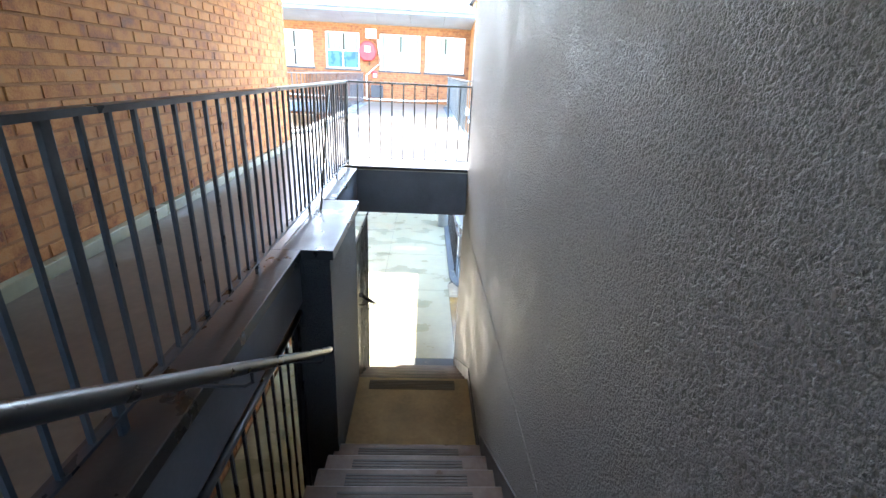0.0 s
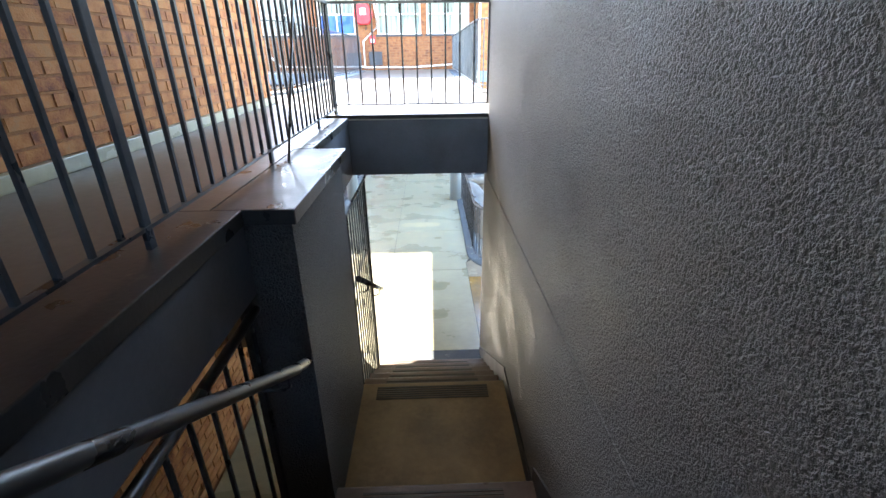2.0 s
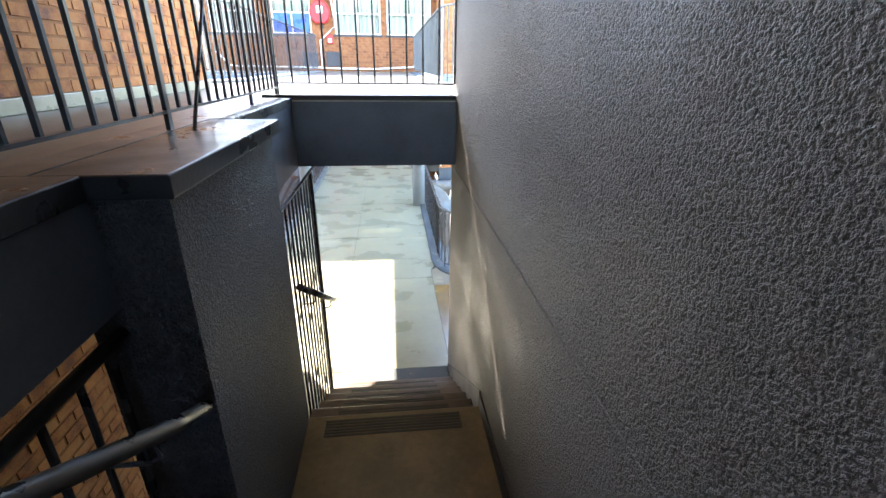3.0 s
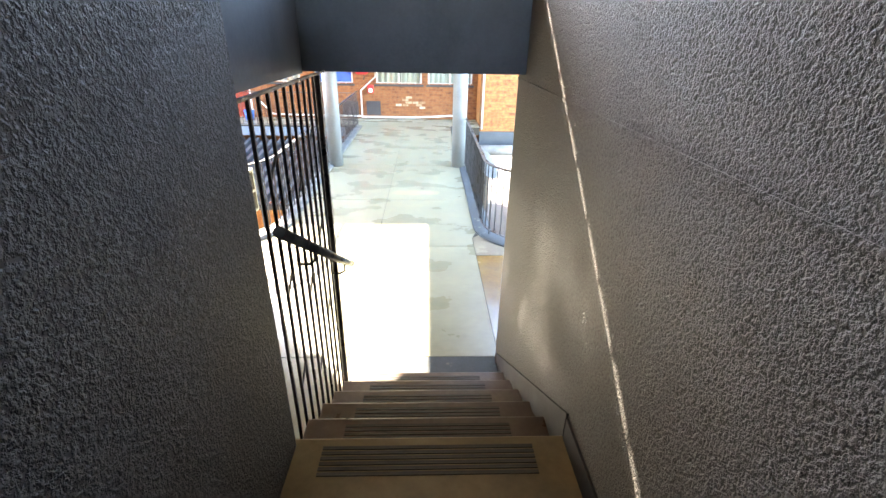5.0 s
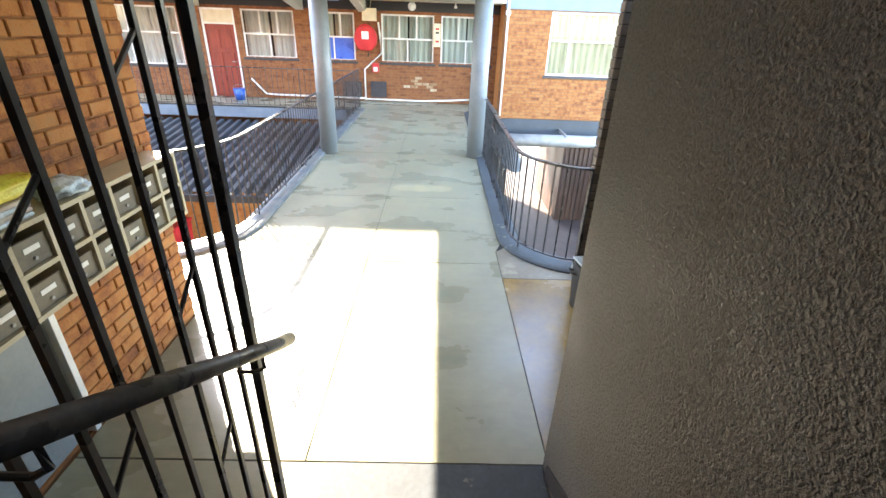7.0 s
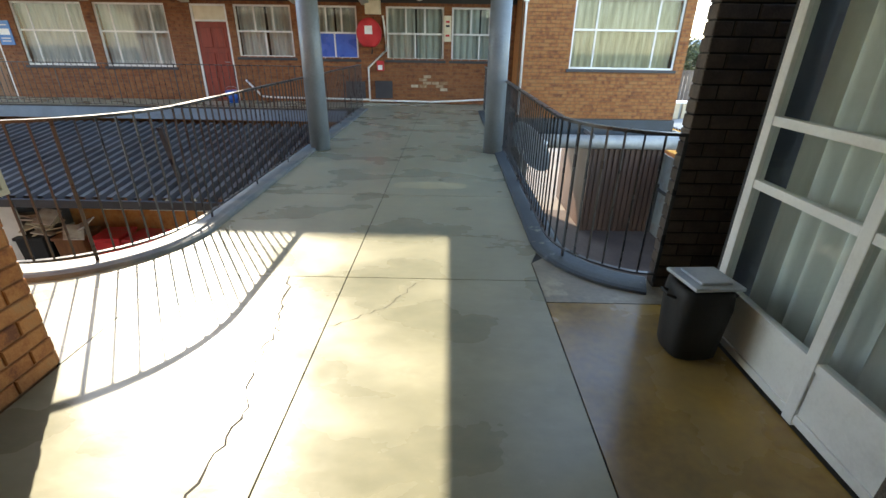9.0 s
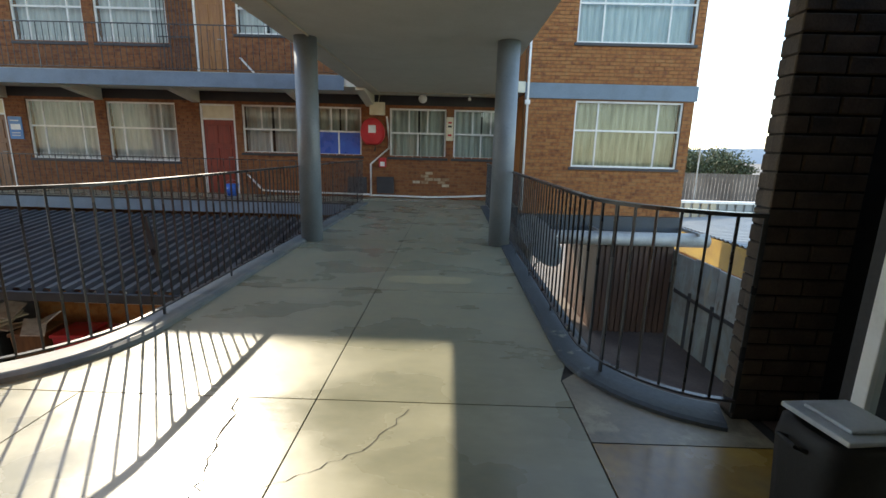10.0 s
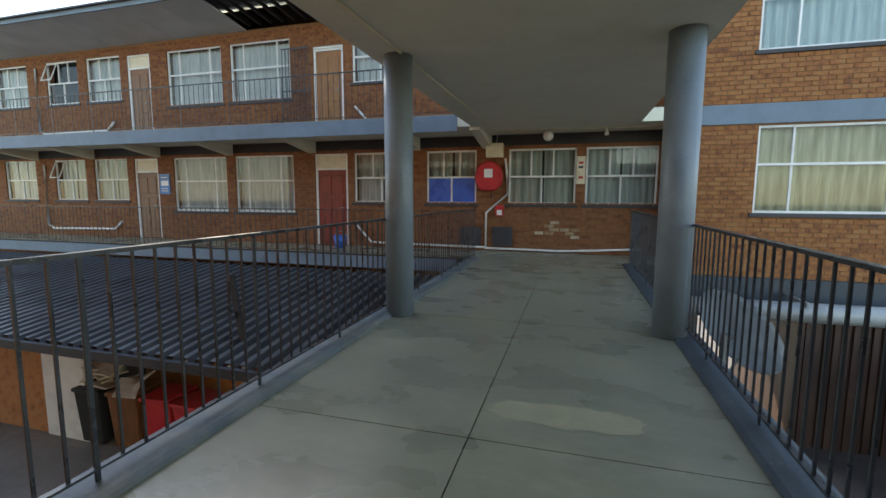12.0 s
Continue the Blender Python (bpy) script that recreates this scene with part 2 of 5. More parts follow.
M_blue = material("blue painted pane", [(0.012, 0.075, 0.34), (0.018, 0.10, 0.45), (0.03, 0.14, 0.52)], 3, 40, (0.2, 0.4), 0.1)
M_red = material("red fire paint", [(0.34, 0.012, 0.018), (0.48, 0.02, 0.028), (0.55, 0.04, 0.04)], 5, 50, (0.35, 0.55), 0.1)
M_red_door = material("red stained wood", [(0.13, 0.016, 0.009), (0.21, 0.026, 0.013), (0.27, 0.042, 0.02)], 3, 40, (0.4, 0.6), 0.2, stretch=(6, 6, 0.7))
M_tan_door = material("tan varnished wood", [(0.19, 0.075, 0.02), (0.28, 0.12, 0.035), (0.34, 0.17, 0.06)], 3, 40, (0.4, 0.6), 0.2, stretch=(6, 6, 0.7))
M_brown_door = material("brown varnished wood", [(0.12, 0.05, 0.02), (0.20, 0.085, 0.035), (0.25, 0.12, 0.05)], 3, 40, (0.4, 0.6), 0.2, stretch=(6, 6, 0.7))
M_roof = material("dark corrugated roofing", [(0.035, 0.037, 0.042), (0.06, 0.063, 0.07), (0.095, 0.098, 0.104)], 1.2, 30, (0.3, 0.5), 0.1, stain=((0.11, 0.105, 0.10), 0.8, 0.5))
M_pale_roof = material("pale grey corrugated roofing", [(0.22, 0.24, 0.24), (0.28, 0.30, 0.30), (0.33, 0.35, 0.345)], 0.8, 20, (0.5, 0.7), 0.1, stain=((0.30, 0.30, 0.285), 0.8, 0.5))
M_metal_sheet = material("weathered grey sheet panel", [(0.20, 0.235, 0.245), (0.30, 0.335, 0.34), (0.40, 0.42, 0.41)], 1.8, 25, (0.45, 0.65), 0.1, thing=0.45, stain=((0.16, 0.085, 0.04), 2.2, 0.6), stretch=(1.6, 1.6, 0.35), patches=(((0.13, 0.06, 0.028), 2.4, 0.60, 0.8), ((0.42, 0.36, 0.27), 1.2, 0.60, 0.6)))
# pale blue-grey paint, lightened further to hold the lens flare on the eave
M_eave = material("pale blue-grey eave board paint and flare", [(0.36, 0.42, 0.47), (0.44, 0.50, 0.55), (0.50, 0.56, 0.60)], 1.4, 30, (0.55, 0.75), 0.1, stain=((0.30, 0.33, 0.36), 0.9, 0.5))
M_slate = material("dark slate paint", [(0.03, 0.038, 0.048), (0.045, 0.056, 0.068), (0.062, 0.075, 0.088)], 2.5, 40, (0.55, 0.75), 0.15, 0.002, stain=((0.03, 0.03, 0.03), 1.2, 0.5))
# brown steel, darkened so that its colour holds the undercroft's shadow
M_container = material("rusty brown ribbed steel, shadow darkened", [(0.026, 0.012, 0.008), (0.05, 0.022, 0.014), (0.08, 0.04, 0.025)], 2.0, 30, (0.5, 0.7), 0.2, stretch=(1, 1, 0.4))
# ochre paint, dulled because the fascia's shade is put into its colour
M_yellow = material("ochre fascia paint, shade darkened", [(0.22, 0.125, 0.015), (0.30, 0.185, 0.025), (0.36, 0.24, 0.05)], 2, 30, (0.5, 0.7), 0.1, stain=((0.10, 0.07, 0.04), 1.4, 0.6))
M_galv = material("galvanised metal", [(0.20, 0.21, 0.21), (0.29, 0.30, 0.30), (0.38, 0.39, 0.39)], 4, 50, (0.45, 0.6), 0.1, metal=0.2)
M_ground = material("dirty concrete yard", [(0.10, 0.09, 0.08), (0.17, 0.155, 0.135), (0.24, 0.22, 0.19)], 0.6, 9, (0.7, 0.9), 0.3, 0.01, stain=((0.20, 0.13, 0.08), 0.35, 0.6))
M_soil = material("reddish brick paving", [(0.05, 0.034, 0.028), (0.085, 0.058, 0.046), (0.12, 0.09, 0.072)], 1.5, 20, (0.7, 0.9), 0.3, 0.01)
M_bag = material("black bin plastic", [(0.006, 0.006, 0.007), (0.012, 0.012, 0.013), (0.02, 0.02, 0.02)], 5, 60, (0.6, 0.8), 0.3, 0.004)
M_lid = material("grey white lid plastic", [(0.34, 0.37, 0.40), (0.46, 0.49, 0.51), (0.55, 0.57, 0.58)], 5, 60, (0.35, 0.5), 0.1)
M_locker = material("beige mailbox paint", [(0.36, 0.31, 0.22), (0.46, 0.40, 0.29), (0.52, 0.46, 0.34)], 5, 60, (0.45, 0.65), 0.15)
M_locker_in = material("brown grey drawer metal", [(0.10, 0.085, 0.065), (0.16, 0.14, 0.105), (0.21, 0.18, 0.14)], 6, 60, (0.4, 0.6), 0.15)
M_yellow_bag = material("yellow plastic bag", [(0.50, 0.42, 0.03), (0.66, 0.58, 0.06), (0.70, 0.64, 0.18)], 8, 60, (0.25, 0.45), 0.5, 0.01)
M_cloth = material("folded pale cloth", [(0.38, 0.30, 0.26), (0.52, 0.45, 0.40), (0.60, 0.56, 0.52)], 8, 90, (0.8, 0.95), 0.4)
M_clear_bag = material("pale blue plastic film", [(0.34, 0.44, 0.52), (0.48, 0.57, 0.63), (0.62, 0.68, 0.72)], 9, 60, (0.15, 0.35), 0.5, 0.01)
M_sign_blue = material("blue sign enamel", [(0.02, 0.11, 0.32), (0.03, 0.15, 0.40), (0.04, 0.18, 0.45)], 4, 60, (0.3, 0.5), 0.0)
M_cream = material("cream enamel box", [(0.55, 0.48, 0.33), (0.66, 0.59, 0.43), (0.70, 0.65, 0.50)], 5, 60, (0.4, 0.6), 0.1)
M_crack = material("dirt filled crack", [(0.02, 0.018, 0.015), (0.05, 0.045, 0.04)], 10, 80, (0.8, 0.95), 0.0)
M_spall = material("spalled pale brick", [(0.26, 0.15, 0.08), (0.40, 0.29, 0.19), (0.50, 0.42, 0.32)], 9, 60, (0.8, 0.95), 0.5, 0.004, thing=0.5)
M_leaf = material("dry green foliage", [(0.035, 0.048, 0.02), (0.06, 0.075, 0.03), (0.10, 0.11, 0.05)], 2, 30, (0.6, 0.8), 0.0, island=0.5)
M_bark = material("grey bark", [(0.07, 0.06, 0.05), (0.13, 0.11, 0.09)], 5, 50, (0.8, 0.95), 0.4)
M_fence = material("weathered brown fence paling", [(0.07, 0.055, 0.045), (0.12, 0.10, 0.085), (0.17, 0.15, 0.13)], 1.5, 40, (0.7, 0.9), 0.2, thing=0.25)
M_hill = material("hazy far hill", [(0.20, 0.25, 0.30), (0.26, 0.31, 0.36)], 0.01, 0.1, (0.9, 1.0), 0.0)
M_door_paint = material("pale blue grey door paint", [(0.15, 0.18, 0.20), (0.205, 0.235, 0.255), (0.24, 0.27, 0.285)], 3, 40, (0.35, 0.5), 0.1)


# ---- mesh helpers ----
def box(bm, x0, x1, y0, y1, z0, z1, bevel=0.0):
    r = bmesh.ops.create_cube(bm, size=1)
    vs = r["verts"]
    for v in vs:
        v.co = Vector((x0 + (v.co.x + 0.5) * (x1 - x0), y0 + (v.co.y + 0.5) * (y1 - y0), z0 + (v.co.z + 0.5) * (z1 - z0)))
    if bevel:
        es = list({e for v in vs for e in v.link_edges})
        bmesh.ops.bevel(bm, geom=es, offset=bevel, segments=2, profile=0.5, affect="EDGES")


def tube(bm, a, b, r, n=10, r2=None):
    a, b = Vector(a), Vector(b)
    m = Matrix.Translation((a + b) / 2) @ (b - a).to_track_quat("Z", "Y").to_matrix().to_4x4()
    bmesh.ops.create_cone(bm, cap_ends=True, segments=n, radius1=r, radius2=r if r2 is None else r2, depth=(b - a).length, matrix=m)


def sweep(bm, pts, profile):
    """Sweeps a closed (side, up) profile along a polyline, level at the joints."""
    pts = [Vector(p) for p in pts]
    rings = []
    for i, p in enumerate(pts):
        d = (pts[min(i + 1, len(pts) - 1)] - pts[max(i - 1, 0)]).normalized()
        s = d.cross(Vector((0, 0, 1)))
        s = s.normalized() if s.length > 1e-4 else Vector((1, 0, 0))
        u = s.cross(d)
        rings.append([bm.verts.new(p + s * a + u * b) for a, b in profile])
    n = len(profile)
    for r0, r1 in zip(rings, rings[1:]):
        for k in range(n):
            bm.faces.new((r0[k], r0[(k + 1) % n], r1[(k + 1) % n], r1[k]))
    bm.faces.new(rings[0][::-1])
    bm.faces.new(rings[-1])
    bmesh.ops.recalc_face_normals(bm, faces=bm.faces)


def circle_profile(r, n=10):
    return [(r * math.cos(2 * math.pi * k / n), r * math.sin(2 * math.pi * k / n)) for k in range(n)]


def rect_profile(w, h):
    return [(-w / 2, -h / 2), (w / 2, -h / 2), (w / 2, h / 2), (-w / 2, h / 2)]


def finish(bm, name, mat, smooth=False):
    me = bpy.data.meshes.new(name)
    bm.to_mesh(me)
    bm.free()
    if mat:
        me.materials.append(mat)
    if smooth:
        me.polygons.foreach_set("use_smooth", [len(p.vertices) == 4 for p in me.polygons])
    return me


def part(name, bm, mat, parent=None, label="", smooth=False):
    ob = new(name, finish(bm, name, mat, smooth))
    ob.parent = parent
    if label:
        tagged(ob, label)
    return ob


def pane(corner, across, up, mat, parent):
    """One sheet of glass: a single face from a corner, its front to the right-hand side of across x up."""
    bm = bmesh.new()
    c, a, b = Vector(corner), Vector(across), Vector(up)
    bm.faces.new([bm.verts.new(v) for v in (c, c + a, c + a + b, c + b)])
    g = part("pane", bm, mat, parent)
    g.visible_shadow = False
    return g


def boxpart(name, dims, mat, parent=None, label="", bevel=0.0):
    bm = bmesh.new()
    box(bm, *dims, bevel)
    return part(name, bm, mat, parent, label)


def structure(name, label, category, bm=None, mat=None, smooth=False):
    ob = part(name, bm, mat, None, "", smooth) if bm else new(name)
    return tagged(ob, label, category, "", "structure")


def thing(name, label, category, at=(0, 0, 0), group=""):
    ob = new(name)
    ob.location = at
    return tagged(ob, label, category, group)


def prism(bm, outline, z0, z1):
    lo = [bm.verts.new((x, y, z0)) for x, y in outline]
    hi = [bm.verts.new((x, y, z1)) for x, y in outline]
    n = len(outline)
    bm.faces.new(lo[::-1])
    bm.faces.new(hi)
    for k in range(n):
        bm.faces.new((lo[k], lo[(k + 1) % n], hi[(k + 1) % n], hi[k]))
    bmesh.ops.recalc_face_normals(bm, faces=bm.faces)


def holed_wall(bm, to, u0, u1, z0, z1, d0, d1, holes):
    """Boxes that fill a wall round its openings; to(u, d, z) places a corner."""
    us = sorted({u0, u1, *[h[0] for h in holes], *[h[1] for h in holes]})
    us = [u for u in us if u0 <= u <= u1]
    for a, b in zip(us, us[1:]):
        zs = sorted([(h[2], h[3]) for h in holes if h[0] < (a + b) / 2 < h[1]])
        z = z0
        for h0, h1 in zs + [(z1, z1)]:
            if h0 > z + 1e-4:
                p, q = to(a, d0, z), to(b, d1, h0)
                box(bm, min(p[0], q[0]), max(p[0], q[0]), min(p[1], q[1]), max(p[1], q[1]), z, h0)
            z = h1


BL, BH, JOINT = 0.222, 0.073, 0.011


def brick_cells(u0, u1, z0, z1, holes):
    """Stretcher bond: (ua, ub, za, zb) of each brick that lies clear of the openings."""
    rows = int(round((z1 - z0) / (BH + JOINT)))
    out = []
    for r in range(rows):
        za = z0 + r * (BH + JOINT)
        zb = min(za + BH, z1)
        u = u0 - (0.5 * (BL + JOINT) if r % 2 else 0)
        cuts = [(h[0], h[1]) for h in holes if h[2] < (za + zb) / 2 < h[3]]
        while u < u1:
            spans = [(max(u, u0), min(u + BL, u1))]
            for c0, c1 in cuts:
                spans = [s for a, b in spans for s in ((a, min(b, c0)), (max(a, c1), b)) if s[1] - s[0] > 0.02]
            out += [(a, b, za, zb) for a, b in spans if b - a > 0.02]
            u += BL + JOINT
    return out


def bricks_joined(name, to, cells, mat, parent, proud=0.010):
    """All bricks of a far wall in one mesh: chamfer-free boxes, each an island of its own."""
    rng = random.Random(3)
    verts, faces = [], []
    for a, b, za, zb in cells:
        d = proud + rng.uniform(-0.003, 0.003)
        k = len(verts)
        for u, z in ((a, za), (b, za), (b, zb), (a, zb)):
            verts.append(to(u, 0.004, z))
        e = 0.004
        for u, z in ((a + e, za + e), (b - e, za + e), (b - e, zb - e), (a + e, zb - e)):
            verts.append(to(u, -d, z))
        faces += [(k + 4, k + 5, k + 6, k + 7)] + [(k + i, k + (i + 1) % 4, k + 4 + (i + 1) % 4, k + 4 + i) for i in range(4)]
    me = bpy.data.meshes.new(name)
    me.from_pydata(verts, [], faces)
    bm = bmesh.new()
    bm.from_mesh(me)
    bmesh.ops.recalc_face_normals(bm, faces=bm.faces)
    bm.to_mesh(me)
    bm.free()
    me.materials.append(mat)
    ob = new(name, me)
    ob.parent = parent
    return tagged(ob, kind="stuff")


def brick_mesh(length, mat, depth=0.05):
    bm = bmesh.new()
    box(bm, -length / 2, length / 2, -depth, 0.012, -BH / 2, BH / 2)
    front = [e for e in bm.edges if all(v.co.y > 0 for v in e.verts)]
    bmesh.ops.bevel(bm, geom=front, offset=0.005, segments=1, affect="EDGES")
    return finish(bm, "brick", mat)


def bricks_single(cells, place, turn, mat, parent, limit=300):
    """Bricks as pieces of their own; place(u, z) gives the face point, turn the facing angle."""
    rng = random.Random(5)
    made = {}
    for a, b, za, zb in cells[:limit]:
        key = round(b - a, 2)
        if key not in made:
            made[key] = brick_mesh(b - a, mat)
        ob = new("brick", made[key])
        ob.parent = parent
        x, y = place((a + b) / 2)
        ob.matrix_basis = pose(x, y, (za + zb) / 2, rng.uniform(-0.6, 0.6), 0, turn + rng.uniform(-0.6, 0.6))


def rail_run(name, label, pts, z, height, spacing=0.115, post_every=9, mat=None, bottom=0.08, bar=0.0075, post=0.019, ends=True, top=(0.05, 0.022)):
    """Railing along a level polyline: top rail, bottom rail, posts and balusters as parts."""
    mat = mat or M_black
    rail = thing(name, label, "railing", (pts[0][0], pts[0][1], z))
    rail.location = (0, 0, 0)
    P = [Vector((x, y, 0)) for x, y in pts]
    for nm, h, prof in (("top_rail", height - top[1] / 2, rect_profile(*top)), ("bottom_rail", bottom, rect_profile(0.032, 0.012))):
        bm = bmesh.new()
        sweep(bm, [(p.x, p.y, z + h) for p in P], prof)
        part(nm, bm, mat, rail)
    bm = bmesh.new()
    box(bm, -bar, bar, -bar, bar, bottom, height - top[1])
    bal = finish(bm, "baluster", mat)
    bm = bmesh.new()
    box(bm, -post, post, -post * 0.5, post * 0.5, -0.01, height - top[1], 0.003)
    pst = finish(bm, "post", mat)
    lens = [(b - a).length for a, b in zip(P, P[1:])]
    total = sum(lens)
    n = int(total / spacing)
    for k in range(n + 1):
        d = min(total, k * total / n)
        i = 0
        while i < len(lens) - 1 and d > lens[i]:
            d -= lens[i]
            i += 1
        q = P[i].lerp(P[i + 1], min(1, d / lens[i]))
        is_post = k % post_every == 0 or (ends and k == n)
        ob = new("post" if is_post else "baluster", pst if is_post else bal)
        ob.parent = rail
        way = P[i + 1] - P[i]
        ob.matrix_basis = pose(q.x, q.y, z, 0, 0, math.degrees(math.atan2(way.y, way.x)))
    return rail


def arc(cx, cy, r, a0, a1, n=10):
    return [(cx + r * math.cos(radians(a0 + (a1 - a0) * k / n)), cy + r * math.sin(radians(a0 + (a1 - a0) * k / n))) for k in range(n + 1)]


# ---- decks and floors ----
LEFT_CURVE = arc(-3.2, 9.3, 0.97, -90, 0, 12)
RIGHT_CURVE = arc(1.55, 9.1, 0.77, 180, 270, 12)
LEFT_RAIL = [(-16.0, 8.33)] + LEFT_CURVE + [(-2.23, 17.35)]
RIGHT_RAIL = [(0.80, 17.35)] + RIGHT_CURVE[:-3]


def deck_outline(near):
    left = [(-16.0, 8.46)] + arc(-3.2, 9.3, 0.84, -90, 0, 12) + [(-2.36, 17.4)]
    right = [(0.93, 17.66)] + arc(1.55, 9.1, 0.62, 180, 270, 12)
    return near + left + [(-2.65, 17.4), (-22.0, 17.4), (-22.0, 18.88), (1.66, 18.88), (1.66, 17.66)] + right


lower_near = [(1.55, -4.0), (-2.03, -4.0), (-2.03, 7.40), (-16.0, 7.40)]
upper_near = [(1.55, 5.80), (-0.852, 5.80), (-0.852, -4.0), (-2.06, -4.0), (-2.06, 7.40), (-16.0, 7.40)]
bm = bmesh.new()
prism(bm, deck_outline(lower_near), -0.30, -0.008)
floor = structure("floor", "worn grey concrete bridge deck with sealed panels", "floor", bm, M_crack)
bm = bmesh.new()
prism(bm, deck_outline(upper_near), 2.75, 2.999)
ceiling = structure("ceiling", "cream painted concrete soffit of the upper bridge", "ceiling", bm, M_soffit)
bm = bmesh.new()
prism(bm, deck_outline(upper_near), 3.0, 3.012)
upper_floor = structure("floor_upper", "dark polished concrete floor of the upper walkway", "floor", bm, M_walk)
bm = bmesh.new()
box(bm, -0.85, 0.58, -4.0, 0.10, 2.76, 3.0)
structure("landing_top", "concrete landing at the head of the stairs", "floor", bm, M_step)


def panel(outline, mat=None):
    bm = bmesh.new()
    prism(bm, outline, -0.007, 0.0)
    part("concrete_panel", bm, mat or M_floor, floor)


G = 0.004
for x0, x1, y0, y1 in [(-2.03, 0.58, -4.0, 6.03 - G), (-2.03, -0.76, 6.03, 8.41), (-0.76, 0.61, 6.03, 8.41), (0.61, 1.5, 6.03, 8.12)]:
    panel([(x0 + G, y0 + G), (x1 - G, y0 + G), (x1 - G, y1 - G), (x0 + G, y1 - G)], M_floor_side if x1 > 1 else None)
rows_y = [8.41, 10.35, 12.72, 15.1, 17.4]
for y0, y1 in zip(rows_y[1:], rows_y[2:]):
    panel([(-2.34, y0 + G), (-0.76 - G, y0 + G), (-0.76 - G, y1 - G), (-2.34, y1 - G)])
    panel([(-0.76 + G, y0 + G), (0.91, y0 + G), (0.91, y1 - G), (-0.76 + G, y1 - G)])
panel([(-0.76 - G, 8.41 + G), (-0.76 - G, 10.35 - G), (-2.34, 10.35 - G)] + arc(-3.2, 9.3, 0.86, 0, -80, 10) + [(-2.6, 8.41 + G)])
panel([(-2.03 - G, 7.41), (-2.03 - G, 8.41 - G), (-3.2, 8.41 - G), (-9.0, 8.41 - G), (-9.0, 7.41)])
panel([(-9.0 - G, 7.41), (-9.0 - G, 8.41 - G), (-15.9, 8.41 - G), (-15.9, 7.41)])
panel([(-0.76 + G, 8.41 + G), (0.61 - G, 8.41 + G), (0.61 - G, 8.7), (0.68, 8.9), (0.78, 9.1), (0.91, 9.3), (0.91, 10.35 - G), (-0.76 + G, 10.35 - G)])
panel([(0.61 + G, 8.12 + G), (1.48, 8.12 + G), (1.48, 8.46)] + arc(1.55, 9.1, 0.64, 262, 190, 8) + [(0.61 + G, 8.7)], M_floor_worn)
panel([(-22, 17.41), (1.64, 17.41), (1.64, 18.87), (-22, 18.87)])

boxpart("threshold_strip", (-0.64, 0.575, 5.64, 6.022, -0.005, 0.004), M_kerb_worn, floor, "dark worn painted strip at the stair foot")
# pale patch where the deck was mended
bm = bmesh.new()
rp = random.Random(14)
edge = []
for k in range(44):
    a = 2 * math.pi * k / 44
    edge.append((-0.26 + 0.46 * abs(math.cos(a)) ** 0.6 * math.copysign(1, math.cos(a)) * rp.uniform(0.9, 1.04), 10.74 + 0.15 * abs(math.sin(a)) ** 0.7 * math.copysign(1, math.sin(a)) * rp.uniform(0.78, 1.08)))
bm.faces.new([bm.verts.new((x, y, 0.002)) for x, y in edge])
part("worn_patch", bm, M_floor_pale, floor, "pale yellowish mended patch in the concrete")
# cracks in the deck
rng = random.Random(8)


def crack(name, pts, width):
    bm = bmesh.new()
    line = []
    for (xa, ya), (xb, yb) in zip(pts, pts[1:]):
        for k in range(9):
            f = k / 9
            line.append((xa + (xb - xa) * f + rng.uniform(-0.02, 0.02), ya + (yb - ya) * f + rng.uniform(-0.008, 0.008)))
    prev = None
    for x, y in line:
        w = width * rng.uniform(0.4, 1.4)
        cur = (bm.verts.new((x - w, y, 0.0015)), bm.verts.new((x + w, y, 0.0015)))
        if prev:
            bm.faces.new((prev[0], prev[1], cur[1], cur[0]))
        prev = cur
    part(name, bm, M_crack, floor, "jagged dark crack in the concrete")


crack("crack", [(-1.16, 8.39), (-1.08, 8.0), (-1.03, 7.74), (-1.04, 7.48), (-0.95, 7.1), (-0.98, 6.7), (-0.90, 6.3)], 0.005)
crack("crack", [(-0.79, 7.75), (-0.45, 8.0), (-0.22, 8.38)], 0.0022)

# kerbs under the bridge rails
for z, tag in ((0.0, "lower"), (3.012, "upper")):
    for pts, mat, lab in ((LEFT_RAIL, M_kerb, "low blue-grey painted concrete kerb along the deck edge"), ([(0.80, 17.35)] + RIGHT_CURVE[:-2], M_kerb_worn, "low dark kerb with peeling paint along the deck edge")):
        bm = bmesh.new()
        h = 0.045 if mat is M_kerb else 0.03
        sweep(bm, [(x, y, z + h / 2 - 0.002) for x, y in pts], [(-0.125, -h / 2), (0.125, -h / 2), (0.122, h * 0.2), (0.095, h / 2), (-0.095, h / 2), (-0.122, h * 0.2)])
        structure("kerb", lab, "kerb", bm, mat)

# edge bands on the deck faces
for z0, z1, tag in ((-0.32, -0.05, "low"), (2.66, 2.99, "high")):
    bm = bmesh.new()
    box(bm, -22.0, -2.66, 17.36, 17.397, z0, z1)
    structure("trim", "blue-grey painted slab edge of the gallery", "slab edge", bm, M_band)

# ---- stairwell ----
bm = bmesh.new()
box(bm, 0.58, 0.83, -4.0, 6.03, -0.3, 2.393)
box(bm, 0.574, 0.83, -4.0, 6.03, 2.393, 2.407)
box(bm, 0.58, 0.83, -4.0, 6.03, 2.407, 6.0)
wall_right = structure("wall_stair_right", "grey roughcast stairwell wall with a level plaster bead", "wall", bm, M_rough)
bm = bmesh.new()
box(bm, 0.832, 1.5, 5.80, 6.027, 0.0, 2.745)
